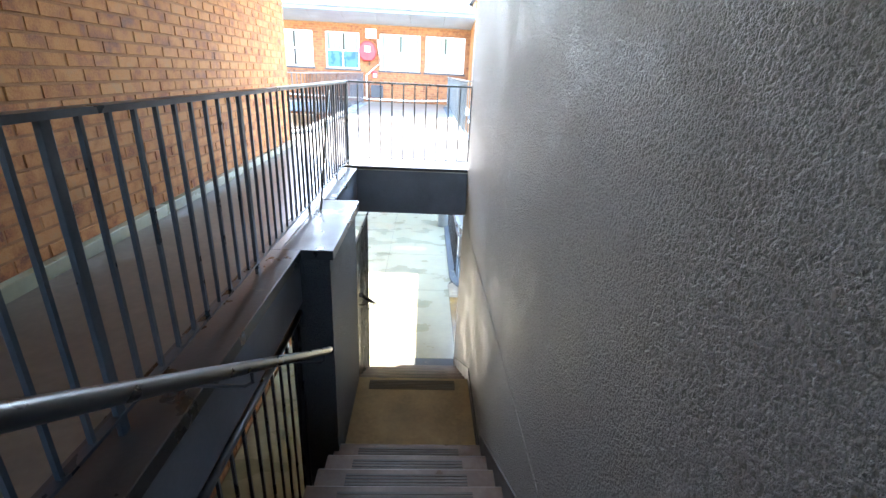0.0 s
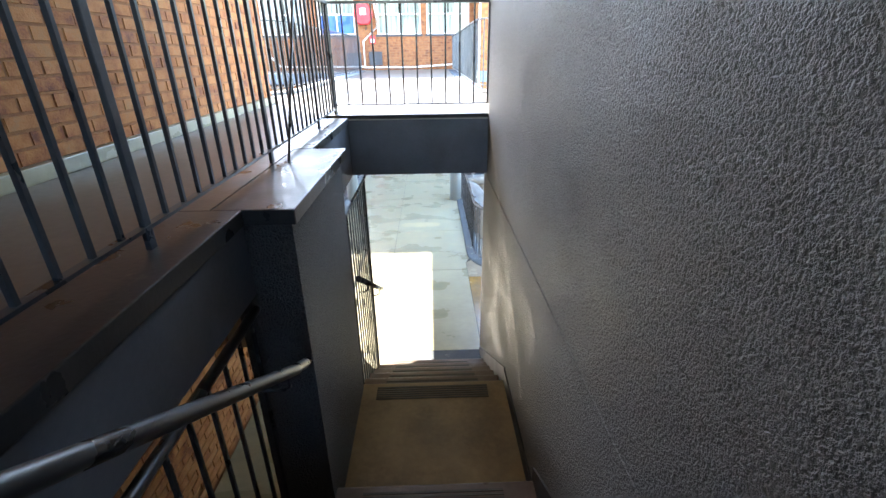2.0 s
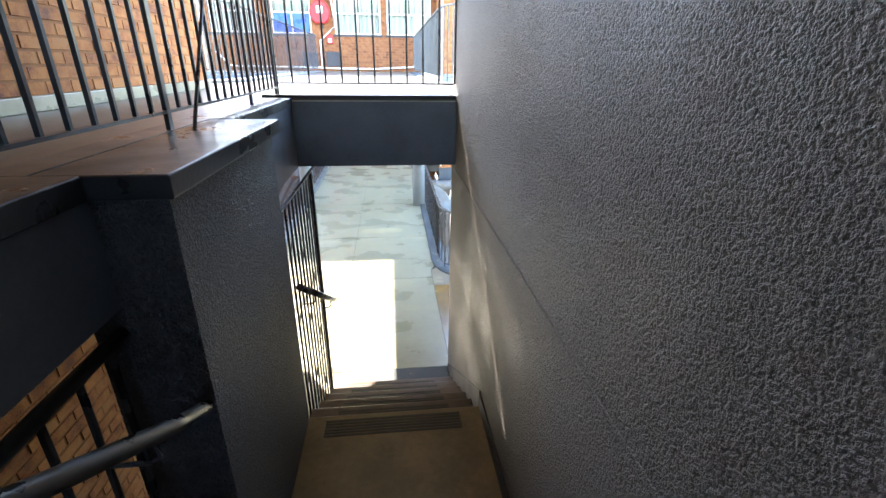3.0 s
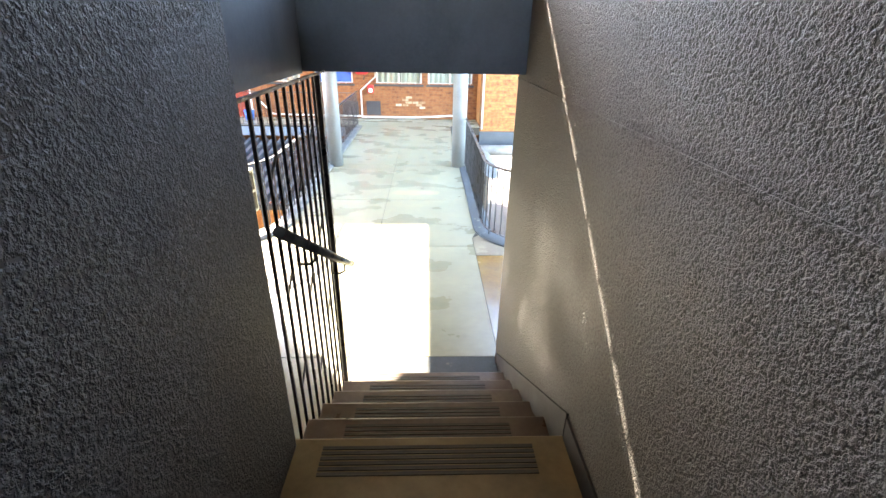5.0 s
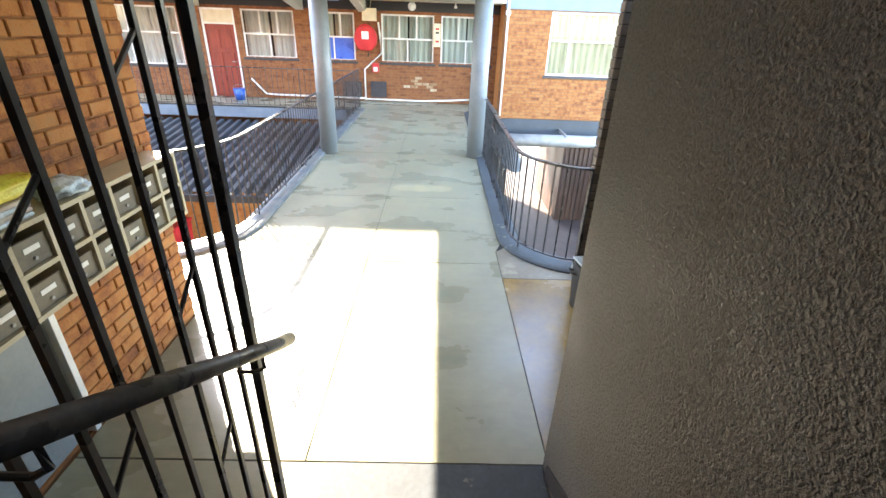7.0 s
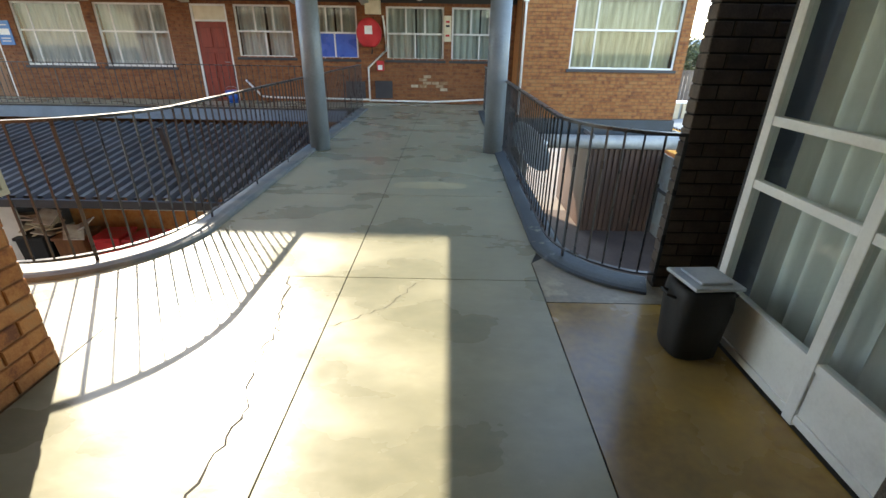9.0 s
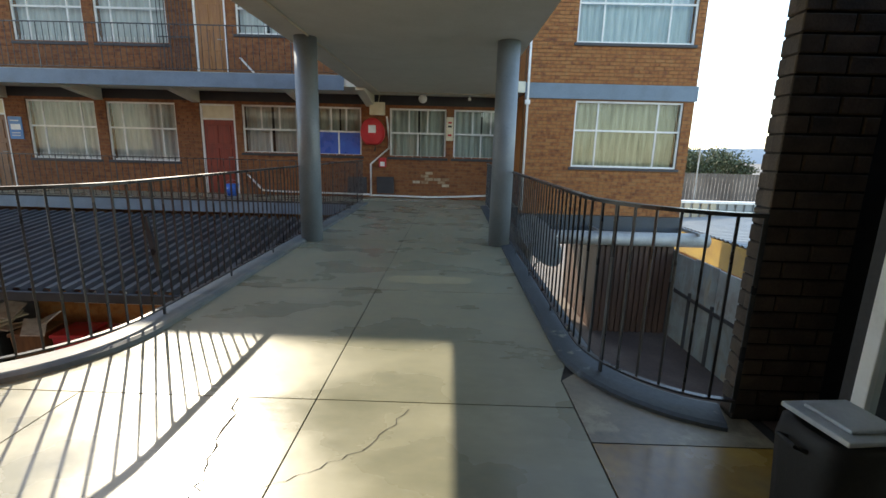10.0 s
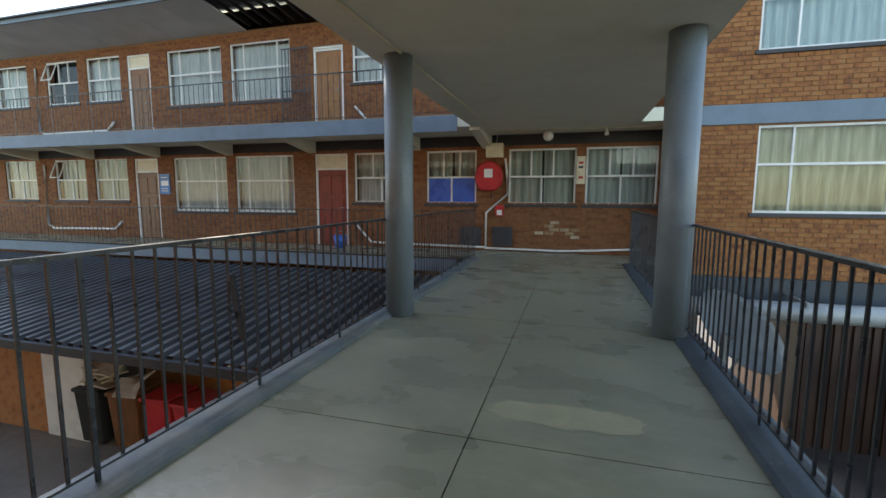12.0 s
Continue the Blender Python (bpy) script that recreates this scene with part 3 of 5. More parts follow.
box(bm, 0.832, 1.5, 5.80, 6.027, 3.013, 6.0)
structure("wall_return", "grey roughcast return wall", "wall", bm, M_rough)
# unseen wall, added; its gap is sized to let sky light onto the stairs
bm = bmesh.new()
box(bm, -2.3, 0.9, -4.25, -4.0, -0.3, 4.5)
box(bm, -2.3, 0.9, -4.25, -4.0, 5.5, 6.0)
structure("wall_back", "added unseen wall behind the stairwell with a gap for sky light", "wall", bm, M_rough)

stairs = thing("staircase", "brown concrete stairs with dark ribbed tread inserts", "stairs")
stairs["kind"] = "structure"


def step(y_nose, z, going, rise, x0, x1, deep):
    bm = bmesh.new()
    y1 = y_nose
    y0 = y_nose - going - 0.03
    prof = [(y0, z), (y1 - 0.012, z), (y1 - 0.003, z - 0.005), (y1, z - 0.014), (y1 - 0.004, z - 0.03), (y1 - 0.03, z - 0.045), (y1 - 0.03, z - rise), (y0 + 0.02, z - rise - deep), (y0, z - rise - deep)]
    lo = [bm.verts.new((x0, y, zz)) for y, zz in prof]
    hi = [bm.verts.new((x1, y, zz)) for y, zz in prof]
    bm.faces.new(lo)
    bm.faces.new(hi[::-1])
    for k in range(len(prof)):
        bm.faces.new((lo[k], lo[(k + 1) % len(prof)], hi[(k + 1) % len(prof)], hi[k]))
    bmesh.ops.recalc_face_normals(bm, faces=bm.faces)
    s = part("step", bm, M_step, stairs)
    bm = bmesh.new()
    for k in range(7):
        yy = y1 - 0.05 - k * 0.026
        box(bm, x0 + 0.2, x1 - 0.2, yy - 0.017, yy, z - 0.002, z + 0.003)
    part("tread_insert", bm, M_tread, s, "dark ribbed rubber tread insert")


for k in range(1, 6):
    step(4.21 + 0.283 * k, 1.02 - 0.17 * k, 0.283, 0.17, -0.66, 0.578, 0.0)
for k in range(11):
    step(3.08 - 0.295 * k, 1.20 + 0.18 * k, 0.295, 0.18, -0.66, 0.578, 0.06)
bm = bmesh.new()
box(bm, -0.66, 0.578, 2.9, 4.21, 0.80, 1.02, 0.008)
landing = part("landing", bm, M_landing, stairs)
bm = bmesh.new()
for k in range(6):
    yy = 4.16 - k * 0.026
    box(bm, -0.50, 0.42, yy - 0.017, yy, 1.018, 1.0245)
part("tread_insert", bm, M_tread, landing, "dark ribbed rubber tread insert")
bm = bmesh.new()
for y0, y1, z0, z1 in ((4.2, 5.95, 1.06, 0.0),):
    vs = [(0.568, y0, z0 + 0.10), (0.568, y1, z1 + 0.10), (0.568, y1, z1), (0.568, y0, z0 - 0.12)]
    a = [bm.verts.new(v) for v in vs]
    b = [bm.verts.new((0.5795, v[1], v[2])) for v in vs]
    bm.faces.new(a)
    bm.faces.new(b[::-1])
    for k in range(4):
        bm.faces.new((a[k], b[k], b[(k + 1) % 4], a[(k + 1) % 4]))
    bmesh.ops.recalc_face_normals(bm, faces=bm.faces)
box(bm, 0.568, 0.5795, 3.1, 4.19, 1.02, 1.14)
va = [(0.568, 0.1, 3.1), (0.568, 3.1, 1.28), (0.568, 3.1, 1.0), (0.568, 0.1, 2.8)]
a = [bm.verts.new(v) for v in va]
b = [bm.verts.new((0.5795, v[1], v[2])) for v in va]
bm.faces.new(a)
bm.faces.new(b[::-1])
for k in range(4):
    bm.faces.new((a[k], b[k], b[(k + 1) % 4], a[(k + 1) % 4]))
structure("baseboard", "black painted skirting following the stairs", "skirting", bm, M_lintel)

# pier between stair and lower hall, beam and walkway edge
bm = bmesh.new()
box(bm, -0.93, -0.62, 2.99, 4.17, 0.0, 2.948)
structure("wall_pier", "dark roughcast pier beside the landing, its weaker light in the colour", "wall", bm, M_rough_dark)
bm = bmesh.new()
box(bm, -0.93, -0.585, 2.94, 4.225, 2.95, 3.02, 0.006)
structure("coping", "glossy dark painted coping on the pier", "coping", bm, M_cap)
bm = bmesh.new()
box(bm, -0.852, 0.578, 5.775, 6.0, 2.44, 2.745)
box(bm, -0.848, 0.578, 5.775, 5.797, 2.745, 2.99)
structure("beam", "blue-grey painted beam over the stair opening", "beam", bm, M_smooth)
bm = bmesh.new()
box(bm, -1.10, -0.85, -4.0, 5.775, 2.60, 2.745)
box(bm, -0.848, -0.828, -4.0, 2.987, 2.60, 2.949)
box(bm, -0.848, -0.828, 4.18, 5.772, 2.43, 2.955)
box(bm, -1.10, -0.852, 4.18, 5.772, 2.43, 2.595)
structure("beam_side", "dark blue-grey painted edge beam of the walkway", "beam", bm, M_smooth)
bm = bmesh.new()
box(bm, -1.06, -0.80, -4.0, 2.937, 2.95, 3.022, 0.005)
box(bm, -1.06, -0.815, 4.228, 5.763, 2.958, 3.022, 0.005)
box(bm, -1.06, -0.932, 2.937, 4.228, 3.013, 3.022)
box(bm, -1.06, 0.575, 5.765, 5.92, 3.014, 3.045, 0.005)
structure("kerb", "dark worn painted kerb edging the walkway", "kerb", bm, M_cap)

rail_run("stair_railing", "dark blue-grey steel railing along the upper walkway", [(-0.95, -3.77), (-0.95, 5.84)], 3.022, 1.02, 0.126, 10, M_blue_rail, 0.075)
rail_run("landing_railing", "dark steel railing across the head of the stairwell", [(-0.95, 5.86), (0.57, 5.86)], 3.045, 1.0, 0.127, 12, M_black, 0.09, ends=False)
rod = thing("leaning_rod", "thin dark rod leaning against the walkway railing", "rod")
bm = bmesh.new()
tube(bm, (-0.86, 3.84, 3.02), (-0.91, 4.62, 3.98), 0.009, 8)
part("rod", bm, M_black, rod)

# fixed grilles beside the stairs
grille = thing("stair_grille", "black steel bar grille beside the upper stair flight", "grille")
bm = bmesh.new()
tube(bm, (-0.85, 0.2, 2.512), (-0.85, 2.992, 2.512), 0.022, 14)
part("top_bar", bm, M_black, grille, "round black top tube", True)
bm = bmesh.new()
box(bm, -0.0075, 0.0075, -0.0075, 0.0075, -1.0, 0.0)
bar_mesh = finish(bm, "bar", M_black)
for k in range(18):
    y = 0.40 + k * 0.148
    ob = new("bar", bar_mesh)
    ob.parent = grille
    low = max(0.02, 3.0 - 0.61 * max(0, y) - 0.45)
    ob.matrix_basis = pose(-0.85, y, 2.50) @ Matrix.Diagonal((1, 1, 2.50 - min(low, 2.2), 1))
bm = bmesh.new()
sweep(bm, [(-0.85, 0.2, 2.43), (-0.85, 2.98, 0.735)], rect_profile(0.02, 0.035))
part("bottom_bar", bm, M_black, grille)

gate = thing("bar_screen", "tall black steel bar screen beside the lower stair flight", "screen")
for k in range(13):
    y = 4.21 + k * 0.112
    thick = 0.015 if k == 12 else 0.007
    boxpart("bar", (-0.69 - thick, -0.69 + thick, y - thick, y + thick, 0.0, 2.44), M_black, gate)
    if k < 12:
        for j in range(4):
            z = 0.25 + 0.55 * j + (0.20 if k % 2 else 0)
            bm = bmesh.new()
            if k % 3 == 0:
                tube(bm, (-0.69, y, z), (-0.69, y + 0.112, z + 0.09), 0.006, 6)
                part("link", bm, M_black, gate)
            else:
                bm.free()
boxpart("top_bar", (-0.70, -0.68, 4.18, 5.77, 2.44, 2.452), M_black, gate)

for nm, lab, pts, mat in (
    ("handrail", "round black painted handrail of the upper flight", [(-0.60, -0.9, 4.58), (-0.60, 0.3, 3.885), (-0.61, 2.70, 2.385), (-0.65, 2.99, 2.205)], M_black),
    ("handrail", "round handrail fixed to the bar screen, sun glare in its grey", [(-0.60, 4.3, 1.985), (-0.60, 5.55, 1.21), (-0.60, 5.66, 1.15)], M_rail_glare),
):
    h = thing(nm, lab, "handrail", group="handrails")
    bm = bmesh.new()
    sweep(bm, pts, circle_profile(0.024, 14))
    part("tube", bm, mat, h, smooth=True)
    for f in (0.35, 0.9) if nm and pts[0][1] > 0 else (0.5, 0.97):
        a, b = Vector(pts[-3] if len(pts) > 3 else pts[0]), Vector(pts[-2])
        q = a.lerp(b, f)
        bm = bmesh.new()
        xe = -0.69 if pts[0][1] > 0 else -0.86
        sweep(bm, [(q.x, q.y, q.z - 0.02), (q.x, q.y, q.z - 0.07), (q.x - 0.03, q.y, q.z - 0.09), (xe, q.y, q.z - 0.09)], circle_profile(0.007, 8))
        part("bracket", bm, M_black, h)
# columns
for x in (-2.07, 0.645):
    col = structure("column", "round grey-blue painted concrete column", "column")
    bm = bmesh.new()
    tube(bm, (x, 12.65, 0.0), (x, 12.65, 2.748), 0.152, 32)
    part("shaft", bm, M_column, col, smooth=True)

# bridge rails, lower and upper
for z in (0.042, 3.054):
    rail_run("bridge_railing", "black steel railing curving along the bridge edge", [(-9.0, 8.33)] + LEFT_CURVE + [(-2.23, 17.3)], z, 1.02, 0.118, 9, M_black if z < 1 else M_blue_rail, 0.06, 0.006, 0.012, top=(0.045, 0.02))
    rail_run("bridge_railing", "black steel railing curving from the bridge to the brick pier", [(0.80, 17.3)] + RIGHT_CURVE[:-3] + [(1.40, 8.36)], z, 1.02, 0.118, 9, M_black if z < 1 else M_blue_rail, 0.06, 0.006, 0.012, top=(0.045, 0.02))
for z, top in ((-0.05, 1.05), (3.0, 1.05)):
    rail_run("gallery_railing", "thin dark steel railing along the far gallery", [(-21.9, 17.44), (-2.4, 17.44)], z, top, 0.15, 10, M_black, 0.07, 0.005, 0.012, top=(0.035, 0.02))

# ---- windows and doors ----
count = {"window": 0, "door": 0}


def curtain(x0, x1, z0, z1, y, mat, parent, phase=0.0, amp=0.032):
    bm = bmesh.new()
    n = max(12, int((x1 - x0) / 0.025))
    prev = None
    rr = random.Random(int(phase * 100) + n)
    ph = 0
    for k in range(n + 1):
        x = x0 + (x1 - x0) * k / n
        ph += 0.9 + rr.uniform(-0.35, 0.35)
        yy = y + amp * math.sin(ph) + 0.01 * math.sin(phase + x * 5)
        cur = (bm.verts.new((x, yy, z0)), bm.verts.new((x, yy * 0.5 + y * 0.5, z1)))
        if prev:
            bm.faces.new((prev[0], cur[0], cur[1], prev[1]))
        prev = cur
    return part("curtain", bm, mat, parent, smooth=True)


def window(x0, x1, z0, z1, y, style="A", cloth=None, blue=False, ajar=None, burglar=False, sash=False):
    """A steel window in a wall whose face stands at y and looks to -y."""
    count["window"] += 1
    lab = {"A": "white steel window of six panes with pale curtains", "B": "white steel window, three panes over two", "C": "small white steel window of four panes"}[style]
    if blue:
        lab = "white steel window with blue painted lower panes"
    w = structure("window_%d" % count["window"], lab, "window")
    W, H = x1 - x0, z1 - z0
    zm = z0 + H * (0.56 if style == "A" else 0.5)
    if style == "A":
        top = bot = [0, 0.22, 0.78, 1]
    elif style == "B":
        top, bot = [0, 0.34, 0.67, 1], [0, 0.5, 1]
    else:
        top, bot = [0, 0.36, 0.66, 1], [0, 0.5, 1]
    bm = bmesh.new()
    t = 0.022
    ya, yb = y + 0.045, y + 0.085
    for d in ((x0, x0 + 2 * t, z0, z1), (x1 - 2 * t, x1, z0, z1)):
        box(bm, d[0], d[1], ya - 0.01, yb, d[2], d[3], 0.004)
    for d in ((z0, z0 + 2 * t), (z1 - 2 * t, z1)):
        box(bm, x0 + 2 * t, x1 - 2 * t, ya - 0.01, yb, d[0], d[1], 0.004)
    box(bm, x0 + 2 * t, x1 - 2 * t, ya - 0.005, yb, zm - t, zm + t, 0.003)
    for cols, za, zb in ((bot, z0 + 2 * t, zm - t), (top, zm + t, z1 - 2 * t)):
        for c in cols[1:-1]:
            xm = x0 + c * W
            box(bm, xm - t * 0.8, xm + t * 0.8, ya - 0.005, yb, za, zb, 0.003)
    part("window_frame", bm, M_white, w)
    boxpart("window_sill", (x0 - 0.06, x1 + 0.06, y - 0.045, y + 0.10, z0 - 0.07, z0 - 0.002), M_lintel, w, "dark painted sill", 0.006)
    for r, (cols, za, zb) in enumerate(((bot, z0 + 2 * t, zm - t), (top, zm + t, z1 - 2 * t))):
        for i, (c0, c1) in enumerate(zip(cols, cols[1:])):
            xa, xb = x0 + c0 * W + t, x0 + c1 * W - t
            if ajar and ajar == (r, i):
                hinge = new("open_sash")
                hinge.parent = w
                hinge.matrix_basis = pose((xa + xb) / 2, ya - 0.01, zb, -22, 0, 0)
                bm = bmesh.new()
                hw, hh = (xb - xa) / 2, zb - za
                for d in ((-hw, -hw + 0.03, -hh, 0), (hw - 0.03, hw, -hh, 0), (-hw + 0.03, hw - 0.03, -hh, -hh + 0.03), (-hw + 0.03, hw - 0.03, -0.03, 0)):
                    box(bm, d[0], d[1], -0.012, 0.012, d[2], d[3])
                part("sash_frame", bm, M_white, hinge)
                continue
            if blue and r == 0:
                boxpart("pane", (xa, xb, ya + 0.015, ya + 0.02, za, zb), M_blue, w, "blue painted pane")
            else:
                pane((xa, ya + 0.017, za), (xb - xa, 0, 0), (0, 0, zb - za), M_glass, w)
    if cloth:
        open_gap = 0.025 if style == "B" else 0.0
        curtain(x0 + 0.03, x0 + W * (0.52 - open_gap), z0 + 0.02, z1 - 0.02, y + 0.19, cloth, w, x0)
        curtain(x0 + W * (0.50 + open_gap), x1 - 0.03, z0 + 0.02, z1 - 0.02, y + 0.22, cloth, w, x0 + 2)
    if burglar:
        bm = bmesh.new()
        n = int(W / 0.09)
        for k in range(1, n):
            tube(bm, (x0 + W * k / n, y + 0.03, z0 + 0.01), (x0 + W * k / n, y + 0.03, z0 + 0.16), 0.006, 6)
        part("burglar_bars", bm, M_white, w)
    return w


def door(x0, x1, y, z0, z1, mat, transom=0.0, panels=True, gate=False):
    count["door"] += 1
    col = {M_red_door: "red stained", M_tan_door: "tan varnished", M_brown_door: "brown varnished"}[mat]
    d = structure("door_%d" % count["door"], col + " panelled wooden door in a pale frame, closed", "door")
    bm = bmesh.new()
    top = z1 + transom
    for a, b in ((x0 - 0.06, x0), (x1, x1 + 0.06)):
        box(bm, a, b, y + 0.02, y + 0.12, z0, top, 0.004)
    box(bm, x0, x1, y + 0.02, y + 0.12, top - 0.05, top, 0.004)
    if transom:
        box(bm, x0, x1, y + 0.02, y + 0.12, z1, z1 + 0.05, 0.004)
    part("door_frame", bm, M_white, d, "pale painted frame")
    if transom:
        boxpart("transom_panel", (x0, x1, y + 0.05, y + 0.08, z1 + 0.05, top - 0.05), M_cream, d)
    leaf = boxpart("door_leaf", (x0 + 0.003, x1 - 0.003, y + 0.05, y + 0.09, z0 + 0.008, z1 - 0.003), mat, d)
    if panels:
        W = x1 - x0
        for c0, c1 in ((0.12, 0.46), (0.54, 0.88)):
            for f0, f1 in ((0.06, 0.30), (0.36, 0.62), (0.68, 0.93)):
                bm = bmesh.new()
                box(bm, x0 + W * c0, x0 + W * c1, y + 0.036, y + 0.052, z0 + (z1 - z0) * f0, z0 + (z1 - z0) * f1, 0.012)
                part("panel", bm, mat, leaf)
    bm = bmesh.new()
    tube(bm, (x1 - 0.08, y + 0.055, z0 + 1.0), (x1 - 0.08, y - 0.01, z0 + 1.0), 0.012, 8)
    tube(bm, (x1 - 0.08, y - 0.005, z0 + 1.0), (x1 - 0.19, y - 0.005, z0 + 1.0), 0.010, 8)
    part("handle", bm, M_galv, leaf, "dull metal lever handle")
    return d


# far building: openings (x0, x1, z0, z1), window style, curtain
FY = 18.9
UP = 3.05
A_WINS = [(-11.8, -9.88), (-9.58, -7.66)]
specs = []
for lift, up in ((0.0, False), (UP, True)):
    for x0, x1 in A_WINS:
        specs.append(((x0, x1, 0.85 + lift, 2.42 + lift), "A", M_curtain, {"burglar": True}))
    specs.append(((-5.83, -4.31, 1.14 + lift, 2.42 + lift), "B", M_curtain, {}))
    specs.append(((-3.83, -2.56, 1.13 + lift, 2.42 + lift), "B", M_curtain_grey, {"blue": True}))
    specs.append(((-1.78, -0.24, 1.13 + lift, 2.42 + lift), "B", M_curtain_grey, {}))
    specs.append(((-0.03, 1.47, 1.13 + lift, 2.42 + lift), "B", M_curtain_grey, {}))
    specs.append(((-14.98, -13.6, 1.14 + lift, 2.46 + lift), "C", M_curtain_grey if not up else M_curtain, {}))
    specs.append(((-16.73, -15.35, 1.14 + lift, 2.46 + lift), "C", M_curtain_grey if not up else None, {"ajar": (1, 0)}))
    specs.append(((-19.1, -17.6, 1.14 + lift, 2.46 + lift), "C", M_curtain, {}))
    specs.append(((-21.6, -20.1, 1.14 + lift, 2.46 + lift), "C", M_curtain, {}))
doors = [(-6.93, -6.08, 0.0, 2.0, M_red_door, 0.42), (-13.25, -12.45, 0.0, 2.0, M_brown_door, 0.42), (-6.90, -6.15, UP, UP + 2.0, M_tan_door, 0.12), (-13.25, -12.5, UP, UP + 2.0, M_brown_door, 0.42)]
holes = [s[0] for s in specs] + [(a - 0.06, b + 0.06, z0, z1 + t) for a, b, z0, z1, m, t in doors]


def far_to(u, d, z):
    return (u, FY + d, z)


bm = bmesh.new()
holed_wall(bm, far_to, -22.0, 1.66, -3.05, 5.78, 0.0, 0.24, holes)
far_wall = structure("wall_far", "brown-orange face brick facade of the far block", "wall", bm, M_mortar_block)
cells = brick_cells(-22.0, 1.66, 0.0, 2.53, holes) + brick_cells(-22.0, 1.66, 3.02, 5.70, holes)
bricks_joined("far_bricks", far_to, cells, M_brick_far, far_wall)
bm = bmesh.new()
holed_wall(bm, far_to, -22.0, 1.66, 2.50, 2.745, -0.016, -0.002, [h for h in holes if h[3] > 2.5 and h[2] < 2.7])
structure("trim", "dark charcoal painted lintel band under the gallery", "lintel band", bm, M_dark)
for (x0, x1, z0, z1), style, cloth, opts in specs:
    window(x0, x1, z0, z1, FY, style, cloth, **opts)
for a, b, z0, z1, m, t in doors:
    door(a, b, FY, z0, z1, m, t)
# near-black walls and slab put the rooms' shade behind the far windows
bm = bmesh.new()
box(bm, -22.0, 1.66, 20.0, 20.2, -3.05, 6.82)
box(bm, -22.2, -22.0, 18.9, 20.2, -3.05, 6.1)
structure("wall_inner", "near-black added wall standing in for room shade in the far block", "wall", bm, M_dark)
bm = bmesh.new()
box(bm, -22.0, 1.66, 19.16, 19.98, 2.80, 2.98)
structure("floor_rooms", "near-black added floor slab inside the far block, room shade in its colour", "floor", bm, M_dark)

# spalled pale bricks low on the far wall
rs = random.Random(31)
spall = {}
for r in range(5):
    for k in range(4):
        if rs.random() < 0.42:
            continue
        w = rs.choice((0.20, 0.222))
        if w not in spall:
            bm = bmesh.new()
            box(bm, -w / 2, w / 2, -0.017, 0.0, -BH / 2, BH / 2, 0.006)
            spall[w] = finish(bm, "brick", M_spall)
        ob = new("brick", spall[w])
        ob.parent = far_wall
        ob.matrix_basis = pose(-0.919 + k * 0.233 - (0.1165 if r % 2 else 0), FY, 0.3725 + r * (BH + JOINT), 0, 0, 0)

# gallery brackets
for x in (-20.2, -17.5, -15.0, -12.35, -9.72, -7.05, -4.1, -2.3):
    for z in (2.745,):
        bm = bmesh.new()
        pr = [(18.88, z), (17.45, z), (17.45, z - 0.06), (18.88, z - 0.30)]
        a = [bm.verts.new((x - 0.11, y, zz)) for y, zz in pr]
        b = [bm.verts.new((x + 0.11, y, zz)) for y, zz in pr]
        bm.faces.new(a)
        bm.faces.new(b[::-1])
        for k in range(4):
            bm.faces.new((a[k], a[(k + 1) % 4], b[(k + 1) % 4], b[k]))
        bmesh.ops.recalc_face_normals(bm, faces=bm.faces)
        structure("bracket_beam", "cream tapered concrete bracket under the gallery", "bracket", bm, M_soffit)

# far roof with sloping boarded eave
roof = structure("roof_far", "grey sheeted roof with a deep sloping eave", "roof")


def slab(name, pts_yz, x0, x1, mat, parent):
    bm = bmesh.new()
    a = [bm.verts.new((x0, y, z)) for y, z in pts_yz]
    b = [bm.verts.new((x1, y, z)) for y, z in pts_yz]
    bm.faces.new(a)
    bm.faces.new(b[::-1])
    n = len(pts_yz)
    for k in range(n):
        bm.faces.new((a[k], a[(k + 1) % n], b[(k + 1) % n], b[k]))
    bmesh.ops.recalc_face_normals(bm, faces=bm.faces)
    return part(name, bm, mat, parent)


x = -22.2
while x < 1.6:
    if not (-9.9 < x < -5.6):
        slab("soffit_board", [(18.92, 5.76), (17.25, 6.0), (17.25, 6.03), (18.92, 5.80)], x, min(x + 1.19, 1.66), M_eave, roof)
    x += 1.2
slab("sheeting", [(17.1, 6.10), (20.4, 6.95), (20.4, 7.0), (17.1, 6.14)], -22.4, 1.66, M_roof, roof)
slab("fascia", [(17.20, 5.99), (17.25, 5.99), (17.25, 6.12), (17.20, 6.12)], -22.4, 1.66, M_band, roof)
for k in range(12):
    slab("rafter", [(18.9, 5.86), (17.26, 6.05), (17.26, 6.10), (18.9, 5.98)], -9.6 + k * 0.35, -9.55 + k * 0.35, M_dark, roof)
for x in (-20.5, -20.2):
    bm = bmesh.new()
    tube(bm, (x, 18.6, 6.5), (x, 18.6, 7.5), 0.05, 10)
    part("vent_pipe", bm, M_galv, roof, "grey metal roof vent")

# right block
BY = 17.68
block_specs = [((2.90, 5.50, 1.02, 2.60), "A", M_curtain_cream, {}), ((2.80, 5.56, 3.90, 5.46), "A", M_curtain_blue, {"ajar": (1, 2)})]
bholes = [s[0] for s in block_specs]


def block_to(u, d, z):
    return (u, BY + d, z)


bm = bmesh.new()
holed_wall(bm, block_to, 1.66, 5.75, -0.18, 6.6, 0.0, 0.24, bholes)
block_wall = structure("wall_block", "warm orange face brick end block", "wall", bm, M_mortar_block)
